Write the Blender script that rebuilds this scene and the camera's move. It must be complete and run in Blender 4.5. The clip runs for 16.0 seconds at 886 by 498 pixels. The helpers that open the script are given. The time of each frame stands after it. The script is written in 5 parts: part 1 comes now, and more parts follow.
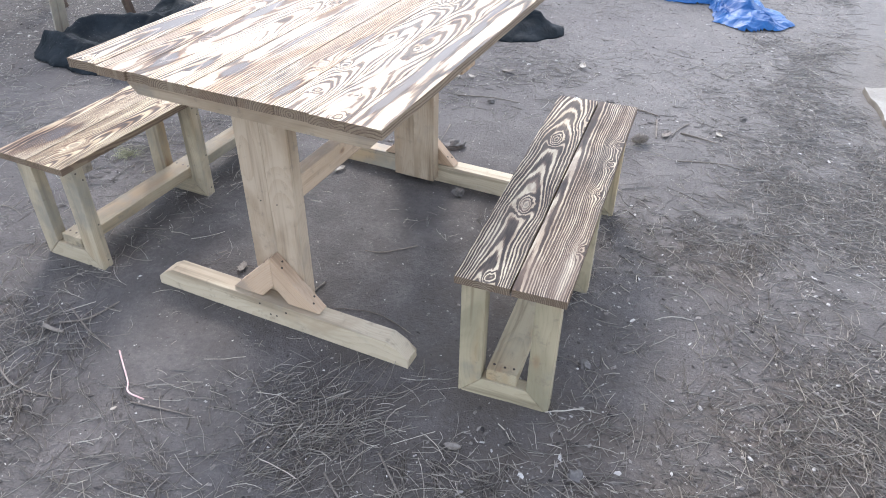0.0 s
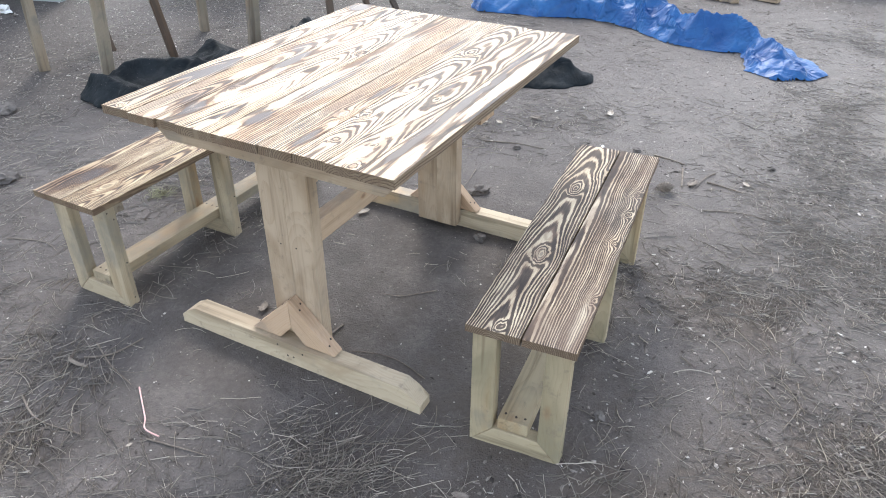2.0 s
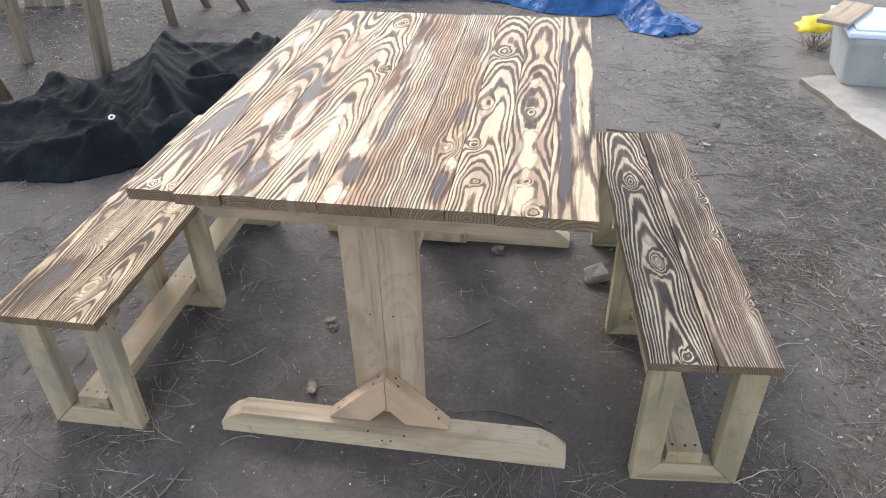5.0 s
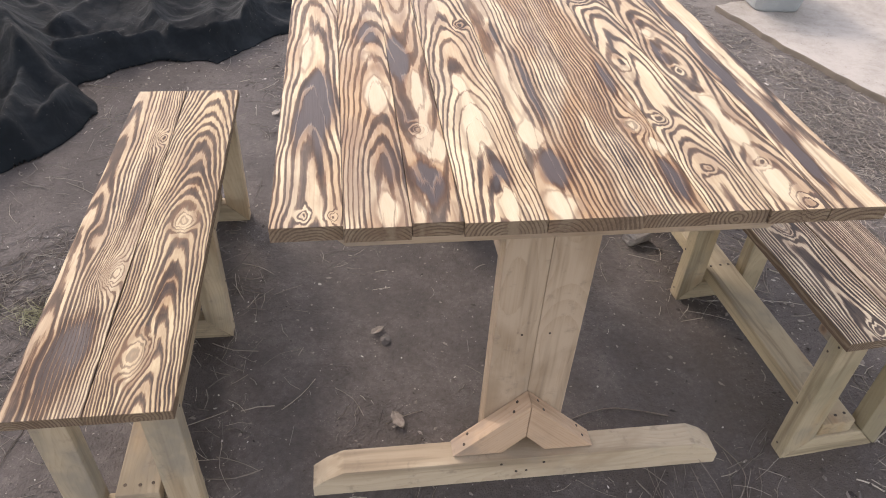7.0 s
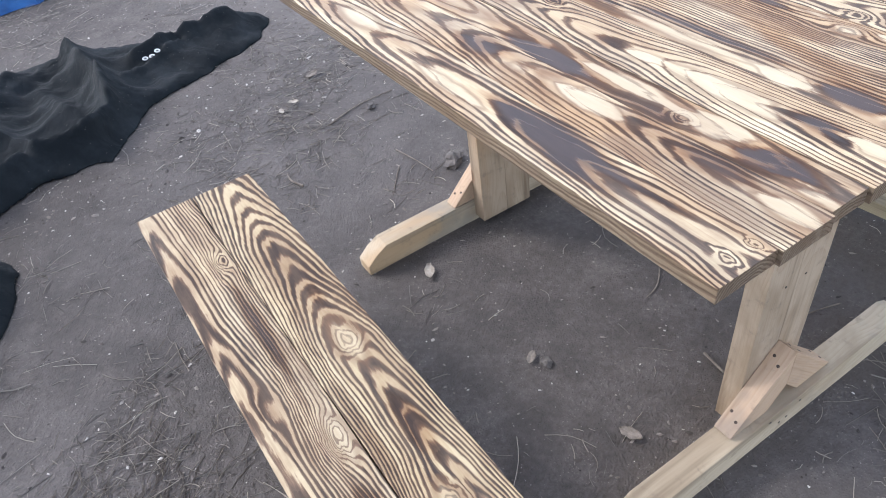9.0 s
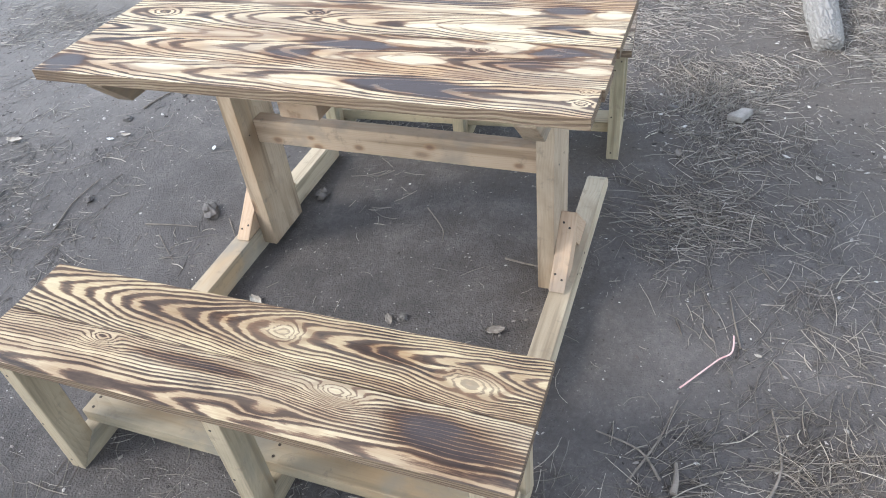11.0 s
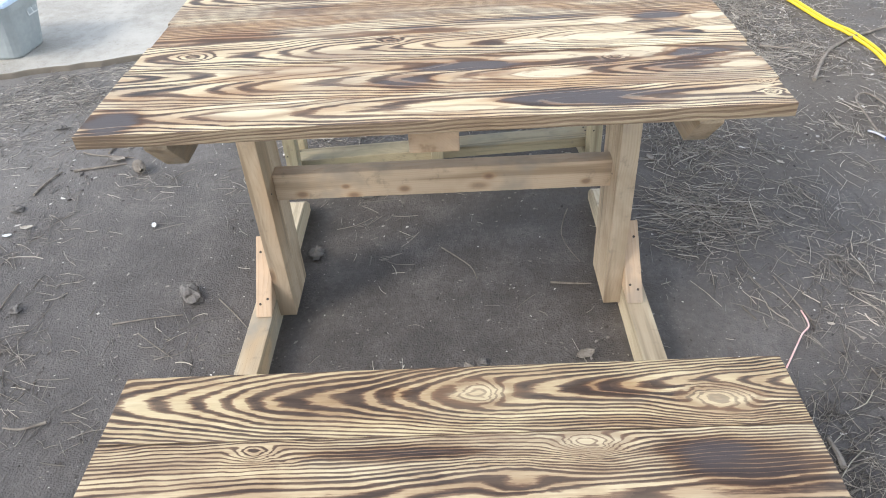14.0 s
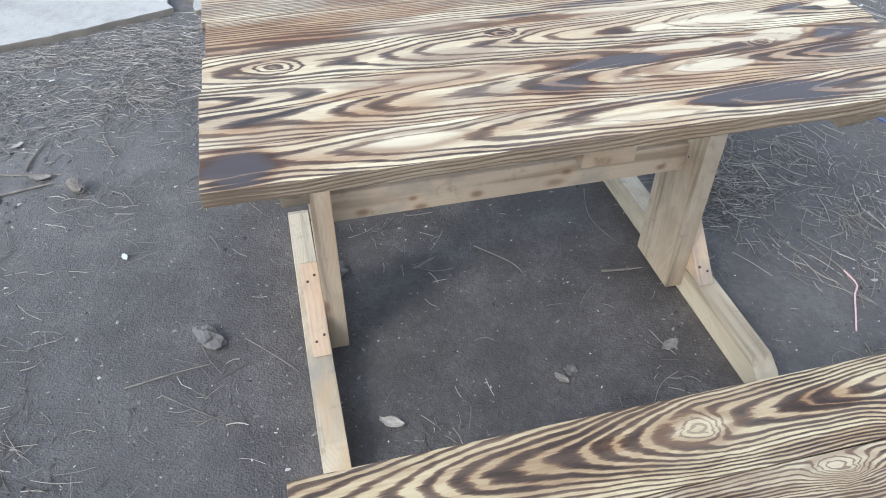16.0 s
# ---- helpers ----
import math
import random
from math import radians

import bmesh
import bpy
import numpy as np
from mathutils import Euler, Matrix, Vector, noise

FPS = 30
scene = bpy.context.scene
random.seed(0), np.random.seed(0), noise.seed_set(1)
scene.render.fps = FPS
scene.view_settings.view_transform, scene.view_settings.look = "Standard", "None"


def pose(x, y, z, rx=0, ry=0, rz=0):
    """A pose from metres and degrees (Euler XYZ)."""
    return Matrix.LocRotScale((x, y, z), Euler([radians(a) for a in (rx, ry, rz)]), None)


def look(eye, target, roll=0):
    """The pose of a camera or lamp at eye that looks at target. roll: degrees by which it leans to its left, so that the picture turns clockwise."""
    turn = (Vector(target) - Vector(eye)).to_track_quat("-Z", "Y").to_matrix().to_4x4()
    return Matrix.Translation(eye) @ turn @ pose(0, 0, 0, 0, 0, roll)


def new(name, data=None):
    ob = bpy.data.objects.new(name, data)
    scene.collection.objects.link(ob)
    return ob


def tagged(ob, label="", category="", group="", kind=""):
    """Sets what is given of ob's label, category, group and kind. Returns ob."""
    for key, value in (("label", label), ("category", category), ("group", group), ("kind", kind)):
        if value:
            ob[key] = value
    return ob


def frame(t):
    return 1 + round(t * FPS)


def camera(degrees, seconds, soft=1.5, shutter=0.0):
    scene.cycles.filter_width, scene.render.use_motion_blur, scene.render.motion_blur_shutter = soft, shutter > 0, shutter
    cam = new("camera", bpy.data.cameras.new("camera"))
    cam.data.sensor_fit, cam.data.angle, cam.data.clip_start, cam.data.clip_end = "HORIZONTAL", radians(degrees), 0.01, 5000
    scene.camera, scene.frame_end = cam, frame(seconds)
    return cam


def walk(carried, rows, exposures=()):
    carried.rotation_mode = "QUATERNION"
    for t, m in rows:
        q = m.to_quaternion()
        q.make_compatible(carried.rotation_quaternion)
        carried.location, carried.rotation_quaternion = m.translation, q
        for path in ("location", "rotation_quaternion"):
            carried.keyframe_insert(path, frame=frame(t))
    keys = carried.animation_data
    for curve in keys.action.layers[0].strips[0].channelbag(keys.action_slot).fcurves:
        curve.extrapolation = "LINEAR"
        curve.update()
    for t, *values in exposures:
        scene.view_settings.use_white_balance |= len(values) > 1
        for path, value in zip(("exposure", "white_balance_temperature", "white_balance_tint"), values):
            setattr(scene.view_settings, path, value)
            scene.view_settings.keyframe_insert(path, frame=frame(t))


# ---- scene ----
cam = camera(63.8, 16.0, soft=1.0)
PATH = [
    (0, (0.095, -0.054, 1.442), (-0.573, 1.42, 0.267), 0.8),
    (0.5, (0.15, -0.059, 1.447), (-0.607, 1.394, 0.3), 0.1),
    (1, (0.206, -0.026, 1.441), (-0.516, 1.408, 0.248), -1.4),
    (1.5, (0.201, -0.011, 1.436), (-0.506, 1.416, 0.227), -1.1),
    (2, (0.144, -0.032, 1.47), (-0.64, 1.454, 0.384), 0.2),
    (2.4, (0.014, -0.09, 1.477), (-0.793, 1.42, 0.443), 0.8),
    (2.5, (-0.009, -0.117, 1.484), (-0.823, 1.394, 0.456), 1.2),
    (3, (-0.173, -0.206, 1.478), (-0.854, 1.377, 0.462), 2.1),
    (3.2, (-0.203, -0.213, 1.473), (-0.861, 1.373, 0.447), 2.2),
    (5.3, (-0.763, 0.041, 1.436), (-0.961, 1.654, 0.27), 0.3),
    (5.5, (-0.821, 0.039, 1.428), (-0.975, 1.64, 0.239), 1.7),
    (6, (-0.942, 0.164, 1.378), (-1.012, 1.742, 0.152), 0.4),
    (6.5, (-1.128, 0.334, 1.367), (-1.133, 1.843, 0.054), 1.8),
    (7, (-1.357, 0.346, 1.361), (-1.111, 1.875, 0.095), 3.2),
    (7.5, (-1.578, 0.318, 1.386), (-1.131, 1.737, 0.049), -0.9),
    (7.7, (-1.634, 0.349, 1.372), (-1.11, 1.773, 0.069), -3.5),
    (8, (-1.733, 0.466, 1.363), (-1.282, 1.896, 0.039), -8.3),
    (8.2, (-1.774, 0.556, 1.345), (-1.283, 1.964, 0.012), -7.4),
    (10.3, (-2.266, 0.894, 1.364), (-1.112, 1.885, 0.066), -9.7),
    (10.4, (-2.281, 0.896, 1.376), (-1.077, 1.825, 0.077), -7.9),
    (10.5, (-2.286, 0.912, 1.387), (-1.066, 1.813, 0.083), -8.5),
    (10.8, (-2.41, 0.931, 1.363), (-1.021, 1.591, 0.083), -5.6),
    (11, (-2.482, 0.944, 1.381), (-1.09, 1.572, 0.091), -7.4),
    (11.5, (-2.492, 1.07, 1.333), (-1.053, 1.696, 0.094), -9.3),
    (12, (-2.48, 1.2, 1.345), (-1.027, 1.789, 0.103), -8.3),
    (12.5, (-2.613, 1.32, 1.35), (-1.05, 1.624, 0.139), -5.3),
    (13, (-2.719, 1.463, 1.355), (-1.132, 1.646, 0.151), -3.6),
    (13.5, (-2.602, 1.569, 1.319), (-1.017, 1.761, 0.116), -6.5),
    (14, (-2.518, 1.654, 1.325), (-0.941, 1.722, 0.096), -3.9),
    (14.5, (-2.573, 1.852, 1.333), (-0.983, 1.648, 0.136), -0.3),
    (15, (-2.581, 2.021, 1.34), (-1.038, 1.804, 0.087), -0.3),
    (15.5, (-2.368, 2.101, 1.321), (-0.811, 1.954, 0.074), -4.7),
    (16, (-2.239, 2.18, 1.326), (-0.794, 1.816, -0.008), 0.3),
]
walk(cam, [(t, look(eye, target, roll)) for t, eye, target, roll in PATH],
     [
         (0, 2.03, 6080, 11.6), (1.5, 2.1, 6360, 11.3), (2.5, 1.71, 6448, 7.1), (3, 1.66, 6665, 6.9), (5.5, 1.6, 6514, 11.7),
         (6, 1.62, 6389, 12.7), (6.5, 1.62, 6911, 14.9), (7, 1.55, 7299, 19.8), (7.5, 1.55, 6554, 15.7), (8, 1.68, 6041, 13.9),
         (10.5, 1.80, 6200, 9.5), (11, 1.86, 6043, 7.3), (12, 1.88, 6742, 9.7), (12.5, 1.86, 7043, 11.1), (13, 1.85, 7248, 11.1),
         (13.5, 1.74, 5913, 6.2), (14.5, 1.81, 6851, 7.1), (15, 1.75, 6049, 4.1), (16, 1.62, 5697, 4.7)])

# ---------------------------------------------------------------- light
world = bpy.data.worlds.new("sky")
scene.world = world
world.use_nodes = True
wn = world.node_tree
sky = wn.nodes.new("ShaderNodeTexSky")
sky.sky_type = "NISHITA"
sky.sun_disc = False
sky.sun_elevation = radians(39)
sky.sun_rotation = math.atan2(-0.53, 0.85)
veil = wn.nodes.new("ShaderNodeHueSaturation")
veil.inputs["Saturation"].default_value = 0.5
wn.links.new(sky.outputs[0], veil.inputs["Color"])
wn.links.new(veil.outputs[0], wn.nodes["Background"].inputs[0])
wn.nodes["Background"].inputs[1].default_value = 0.15
sun = new("sun", bpy.data.lights.new("sun", "SUN"))
sun.data.energy, sun.data.angle, sun.data.color = 0.62, radians(16), (1.0, 0.94, 0.85)
sun.matrix_world = look((-3.76, 6.03, 5.75), (0, 0, 0))


# ---------------------------------------------------------------- node helpers
class Nodes:
    """Short names for the nodes of one material."""

    def __init__(self, name):
        self.mat = bpy.data.materials.new(name)
        self.mat.use_nodes = True
        self.tree = self.mat.node_tree
        self.bsdf = self.tree.nodes["Principled BSDF"]

    def put(self, socket, value):
        if isinstance(value, bpy.types.NodeSocket):
            self.tree.links.new(value, socket)
        elif value is not None:
            socket.default_value = value

    def math(self, op, a, b=None, c=None, clamp=False):
        n = self.tree.nodes.new("ShaderNodeMath")
        n.operation, n.use_clamp = op, clamp
        for s, v in zip(n.inputs, (a, b, c)):
            self.put(s, v)
        return n.outputs[0]

    def vec(self, op, a, b=None):
        n = self.tree.nodes.new("ShaderNodeVectorMath")
        n.operation = op
        for s, v in zip(n.inputs, (a, b)):
            self.put(s, v)
        return n.outputs["Value"] if op in ("DOT_PRODUCT", "LENGTH") else n.outputs[0]

    def coords(self):
        return self.tree.nodes.new("ShaderNodeTexCoord").outputs["Object"]

    def split(self, v):
        n = self.tree.nodes.new("ShaderNodeSeparateXYZ")
        self.put(n.inputs[0], v)
        return n.outputs

    def noise(self, v, scale, detail=3.0, rough=0.55, warp=0.0):
        n = self.tree.nodes.new("ShaderNodeTexNoise")
        self.put(n.inputs["Vector"], v)
        n.inputs["Scale"].default_value = scale
        n.inputs["Detail"].default_value = detail
        n.inputs["Roughness"].default_value = rough
        n.inputs["Distortion"].default_value = warp
        return n.outputs["Fac"]

    def voronoi(self, v, scale, feature="F1"):
        n = self.tree.nodes.new("ShaderNodeTexVoronoi")
        n.feature = feature
        self.put(n.inputs["Vector"], v)
        n.inputs["Scale"].default_value = scale
        return n.outputs["Distance"]

    def span(self, v, a, b, c=0.0, d=1.0, smooth=True):
        n = self.tree.nodes.new("ShaderNodeMapRange")
        n.interpolation_type = "SMOOTHSTEP" if smooth else "LINEAR"
        for s, x in zip(n.inputs, (v, a, b, c, d)):
            self.put(s, x)
        return n.outputs[0]

    def ramp(self, fac, stops):
        n = self.tree.nodes.new("ShaderNodeValToRGB")
        self.put(n.inputs[0], fac)
        while len(n.color_ramp.elements) < len(stops):
            n.color_ramp.elements.new(0.5)
        for e, (p, col) in zip(n.color_ramp.elements, stops):
            e.position, e.color = p, (*col, 1)
        return n.outputs[0]

    def mix(self, fac, a, b, kind="MIX"):
        n = self.tree.nodes.new("ShaderNodeMix")
        n.data_type, n.blend_type = "RGBA", kind
        self.put(n.inputs[0], fac)
        for s, v in zip(n.inputs[6:8], (a, b)):
            self.put(s, (*v, 1) if isinstance(v, tuple) and len(v) == 3 else v)
        return n.outputs[2]

    def chance(self):
        return self.tree.nodes.new("ShaderNodeObjectInfo").outputs["Random"]

    def island(self):
        return self.tree.nodes.new("ShaderNodeNewGeometry").outputs["Random Per Island"]

    def bump(self, height, distance, strength=1.0):
        n = self.tree.nodes.new("ShaderNodeBump")
        n.inputs["Strength"].default_value = strength
        n.inputs["Distance"].default_value = distance
        self.put(n.inputs["Height"], height)
        self.put(self.bsdf.inputs["Normal"], n.outputs[0])

    def done(self, color, rough, spec=0.5):
        self.put(self.bsdf.inputs["Base Color"], (*color, 1) if isinstance(color, tuple) else color)
        self.put(self.bsdf.inputs["Roughness"], rough)
        self.bsdf.inputs["Specular IOR Level"].default_value = spec
        return self.mat


# ---------------------------------------------------------------- materials
def charred(u0, d0, d1, dn, pitch, seed, knots=(), patches=(), tone=0.5, cloud=0.7, wash=0.4, warm=0.85, gloss=1.0, lum=1.0):
    """Torch-burnt, brushed and oiled softwood; grain runs along local y. knots: (u, v, ru, rv, amp); patches: (u, v, ru, rv, lighter)."""
    n = Nodes("charred_pine")
    p = n.coords()
    q = n.vec("ADD", p, (seed * 3.1, seed * 7.7, seed * 1.3))
    u, v, z = n.split(p)
    wav = n.math("SUBTRACT", n.noise(n.vec("MULTIPLY", q, (3, 1.6, 3)), 2.0, 2.0), 0.5)
    wav2 = n.math("SUBTRACT", n.noise(n.vec("MULTIPLY", q, (16, 7, 16)), 2.0, 2.0), 0.5)
    slow = n.math("SUBTRACT", n.noise(n.vec("MULTIPLY", q, (0.3, 1.7, 0.3)), 1.6, 1.0), 0.5)
    comb = n.tree.nodes.new("ShaderNodeCombineXYZ")
    stray = n.math("SUBTRACT", n.noise(n.vec("MULTIPLY", q, (60, 16, 60)), 1.0, 3.0, 0.6), 0.5)
    n.put(comb.inputs[0], n.math("MULTIPLY_ADD", stray, 0.022, n.math("MULTIPLY", wav2, 0.016)))
    n.put(comb.inputs[1], n.math("MULTIPLY_ADD", stray, 0.09, n.math("MULTIPLY", wav, 0.06)))
    jog = comb.outputs[0]
    still = n.vec("ADD", p, n.vec("MULTIPLY", jog, (0.75, 0.4, 0)))
    soft = n.vec("ADD", p, n.vec("MULTIPLY", jog, (0.5, 0.5, 0)))

    def lump(ku, kv, ru, rv, k=1.0, at=None):
        w = n.vec("MULTIPLY", n.vec("SUBTRACT", at or n.vec("ADD", p, jog), (ku, kv, 0)), (1 / ru, 1 / rv, 0))
        d = n.vec("DOT_PRODUCT", w, w)
        return n.math("EXPONENT", n.math("MULTIPLY", d if k == 1 else n.math("POWER", d, k), -1.0))

    # the grain flows round each knot, which has rings of its own
    uu = n.math("ADD", n.math("SUBTRACT", u, u0), n.math("MULTIPLY_ADD", wav2, 0.005, n.math("MULTIPLY", wav, 0.03)))
    eyes, near, rise = 0.0, 0.0, 0.0
    for ku, kv, ru, rv, amp in knots:
        g = lump(ku, kv, ru * 1.25, rv * 1.5, 1, still)
        uu = n.math("SUBTRACT", uu, n.math("MULTIPLY", n.math("SUBTRACT", u, ku), n.math("MULTIPLY", g, 0.85)))
        g2 = lump(ku, kv, ru * 0.72, rv * 0.72, 1, still)
        rise = n.math("MULTIPLY_ADD", g2, amp * 0.6, rise)
        near = n.math("ADD", near, g)
        eyes = n.math("ADD", eyes, n.math("POWER", g2, 8.0))
    dd = n.math("ADD", n.math("MULTIPLY_ADD", v, d1, d0), n.math("MULTIPLY_ADD", slow, dn, z))
    h = n.math("ADD", n.math("SQRT", n.math("ADD", n.math("MULTIPLY", uu, uu), n.math("MULTIPLY", dd, dd))), rise)
    fibre = n.noise(n.vec("MULTIPLY", q, (260, 7, 260)), 1.0, 3.0, 0.65)
    coarse = n.noise(n.vec("MULTIPLY", q, (90, 5, 90)), 1.0, 3.0, 0.6)
    torn = n.noise(n.vec("MULTIPLY", q, (210, 45, 210)), 1.0, 3.0, 0.65)
    turn = n.math("MULTIPLY_ADD", n.math("SUBTRACT", coarse, 0.5), n.span(near, 0.0, 0.8, 0.62, 0.3), n.math("DIVIDE", h, pitch * 0.6))
    turn = n.math("MULTIPLY_ADD", n.math("SUBTRACT", fibre, 0.5), 0.22, turn)
    saw = n.math("FRACT", turn)
    tri = n.math("ABSOLUTE", n.math("MULTIPLY_ADD", saw, 2.0, -1.0))
    # every year's ring burns a little differently
    ring = n.tree.nodes.new("ShaderNodeTexWhiteNoise")
    ring.noise_dimensions = "1D"
    n.put(ring.inputs["W"], n.math("ADD", n.math("FLOOR", n.math("ADD", turn, 0.5)), seed))
    year = n.math("SUBTRACT", ring.outputs["Value"], 0.5)
    burn = n.noise(n.vec("MULTIPLY", q, (11, 3.2, 11)), 1.3, 3.0, 0.5, 0.4)
    haze = n.noise(n.vec("MULTIPLY", q, (17, 5, 17)), 1.1, 4.0, 0.6, 0.8)
    c = n.math("MULTIPLY_ADD", n.math("SUBTRACT", burn, 0.5), cloud * 1.7, tone)
    c = n.math("MULTIPLY_ADD", year, 0.24, c)
    char, bare, mark = 0.0, 0.0, 0.0
    for ku, kv, ru, rv, light in patches:
        du, dv, _ = n.split(n.vec("MULTIPLY", n.vec("SUBTRACT", soft, (ku, kv, 0)), (1 / (1.3 * ru), 1 / (1.35 * rv), 0)))
        g = n.math("ADD", n.math("ABSOLUTE", du), n.math("MULTIPLY", dv, dv))
        g = n.math("EXPONENT", n.math("MULTIPLY", n.math("POWER", g, 2.2), -1.0))
        mark = n.math("MULTIPLY_ADD", g, light, mark)
    char = n.span(mark, -0.3, -0.85)
    bare = n.span(mark, 0.28, 0.55)
    c = n.math("MULTIPLY_ADD", mark, 0.5, c)
    c = n.math("MULTIPLY_ADD", n.math("SUBTRACT", torn, 0.54), 0.36, c)
    c = n.math("MULTIPLY_ADD", eyes, -0.3, c)
    over = n.math("SUBTRACT", tri, n.math("SUBTRACT", 1.0, c))
    line = n.span(over, -0.1, 0.13)
    toast = n.span(over, -0.35, 0.06)
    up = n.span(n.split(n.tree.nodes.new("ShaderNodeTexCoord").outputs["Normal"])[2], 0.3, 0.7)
    shade = n.math("MULTIPLY_ADD", n.math("SUBTRACT", fibre, 0.5), 0.5, n.math("MULTIPLY_ADD", haze, 0.9, n.math("MULTIPLY", c, 0.35)))
    shade = n.math("MULTIPLY_ADD", year, 0.16, shade)

    def tint(r, g, b):
        k = (r + g + b) / 3
        return tuple(max(k + (x - k) * warm, 0.0) for x in (r, g, b))

    # a black core to each burnt line, a brown toasted rim, then bare pale wood
    dark = n.ramp(shade, ((0.3, tint(0.034, 0.029, 0.029)), (0.55, tint(0.052, 0.042, 0.038)), (0.8, tint(0.11, 0.08, 0.06)), (1.0, tint(0.2, 0.135, 0.09))))
    rim = n.ramp(shade, ((0.3, tint(0.12, 0.07, 0.046)), (0.6, tint(0.23, 0.14, 0.086)), (1.0, tint(0.37, 0.245, 0.15))))
    pale = n.ramp(shade, ((0.3, tint(0.33, 0.22, 0.125)), (0.52, tint(0.5, 0.37, 0.225)), (0.74, tint(0.67, 0.55, 0.35)), (1.0, tint(0.74, 0.64, 0.45))))
    pale = n.mix(1.0, pale, (lum, lum * 0.98, lum * 0.92), "MULTIPLY")
    col = n.mix(line, n.mix(toast, dark, rim), pale)
    mud = n.noise(n.vec("MULTIPLY", q, (19, 4.5, 19)), 1.0, 4.0, 0.6, 0.6)
    col = n.mix(n.span(mud, 0.62, 0.38, 0.03, 0.16 + 0.34 * wash), col, n.mix(haze, tint(0.2, 0.135, 0.095), tint(0.42, 0.31, 0.205)))
    scorch = n.noise(n.vec("MULTIPLY", q, (13, 2.6, 13)), 0.9, 3.0, 0.5, 0.5)
    sooty = n.noise(n.vec("ADD", n.vec("MULTIPLY", q, (9, 2.4, 9)), (4, 1, 7)), 1.0, 4.0, 0.6, 0.6)
    plainly = n.math("SUBTRACT", 1.0, n.math("MULTIPLY", bare, 0.85))
    brown = n.math("MULTIPLY", n.span(scorch, 0.42, 0.62, 0.0, min(1.5 * wash, 0.95)), plainly)
    col = n.mix(brown, col, n.mix(1.0, n.mix(0.25, col, tint(0.36, 0.225, 0.135)), (0.72, 0.55, 0.42), "MULTIPLY"))
    grime = n.math("MULTIPLY", n.span(sooty, 0.5, 0.68, 0.0, min(1.2 * wash, 0.7)), plainly)
    col = n.mix(grime, col, n.mix(1.0, n.mix(0.3, col, (0.2, 0.16, 0.14)), (0.72, 0.68, 0.68), "MULTIPLY"))
    halo = n.math("MULTIPLY", n.span(mark, 0.06, 0.26), n.span(mark, 0.5, 0.28))
    col = n.mix(n.math("MULTIPLY", halo, 0.5), col, tint(0.2, 0.115, 0.068))
    col = n.mix(n.math("MULTIPLY", bare, 0.5), col, n.mix(haze, tint(0.46, 0.33, 0.19), tint(0.64, 0.53, 0.36)))
    singe = n.span(mark, -0.04, -0.55)
    col = n.mix(n.math("MULTIPLY", singe, 0.75), col, n.mix(1.0, col, tint(0.62, 0.42, 0.29), "MULTIPLY"))
    col = n.mix(n.math("MULTIPLY", char, n.math("SUBTRACT", 0.94, n.math("MULTIPLY", line, 0.35))), col, n.mix(haze, (0.038, 0.034, 0.037), (0.11, 0.086, 0.08)))
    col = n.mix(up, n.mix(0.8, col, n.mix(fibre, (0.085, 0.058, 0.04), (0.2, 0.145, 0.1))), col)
    n.bump(n.math("MULTIPLY_ADD", fibre, 0.5, line), 0.0012, 0.7)
    n.done(col, n.math("MULTIPLY_ADD", n.math("SUBTRACT", haze, 0.5), 0.25, n.math("MULTIPLY_ADD", char, -0.1, n.span(line, 0.0, 1.0, 0.54, 0.47))))
    n.put(n.bsdf.inputs["Specular IOR Level"], n.math("MULTIPLY_ADD", char, 0.035 * gloss, n.span(line, 0.0, 1.0, 0.1 * gloss, 0.21 * gloss)))
    return n.mat


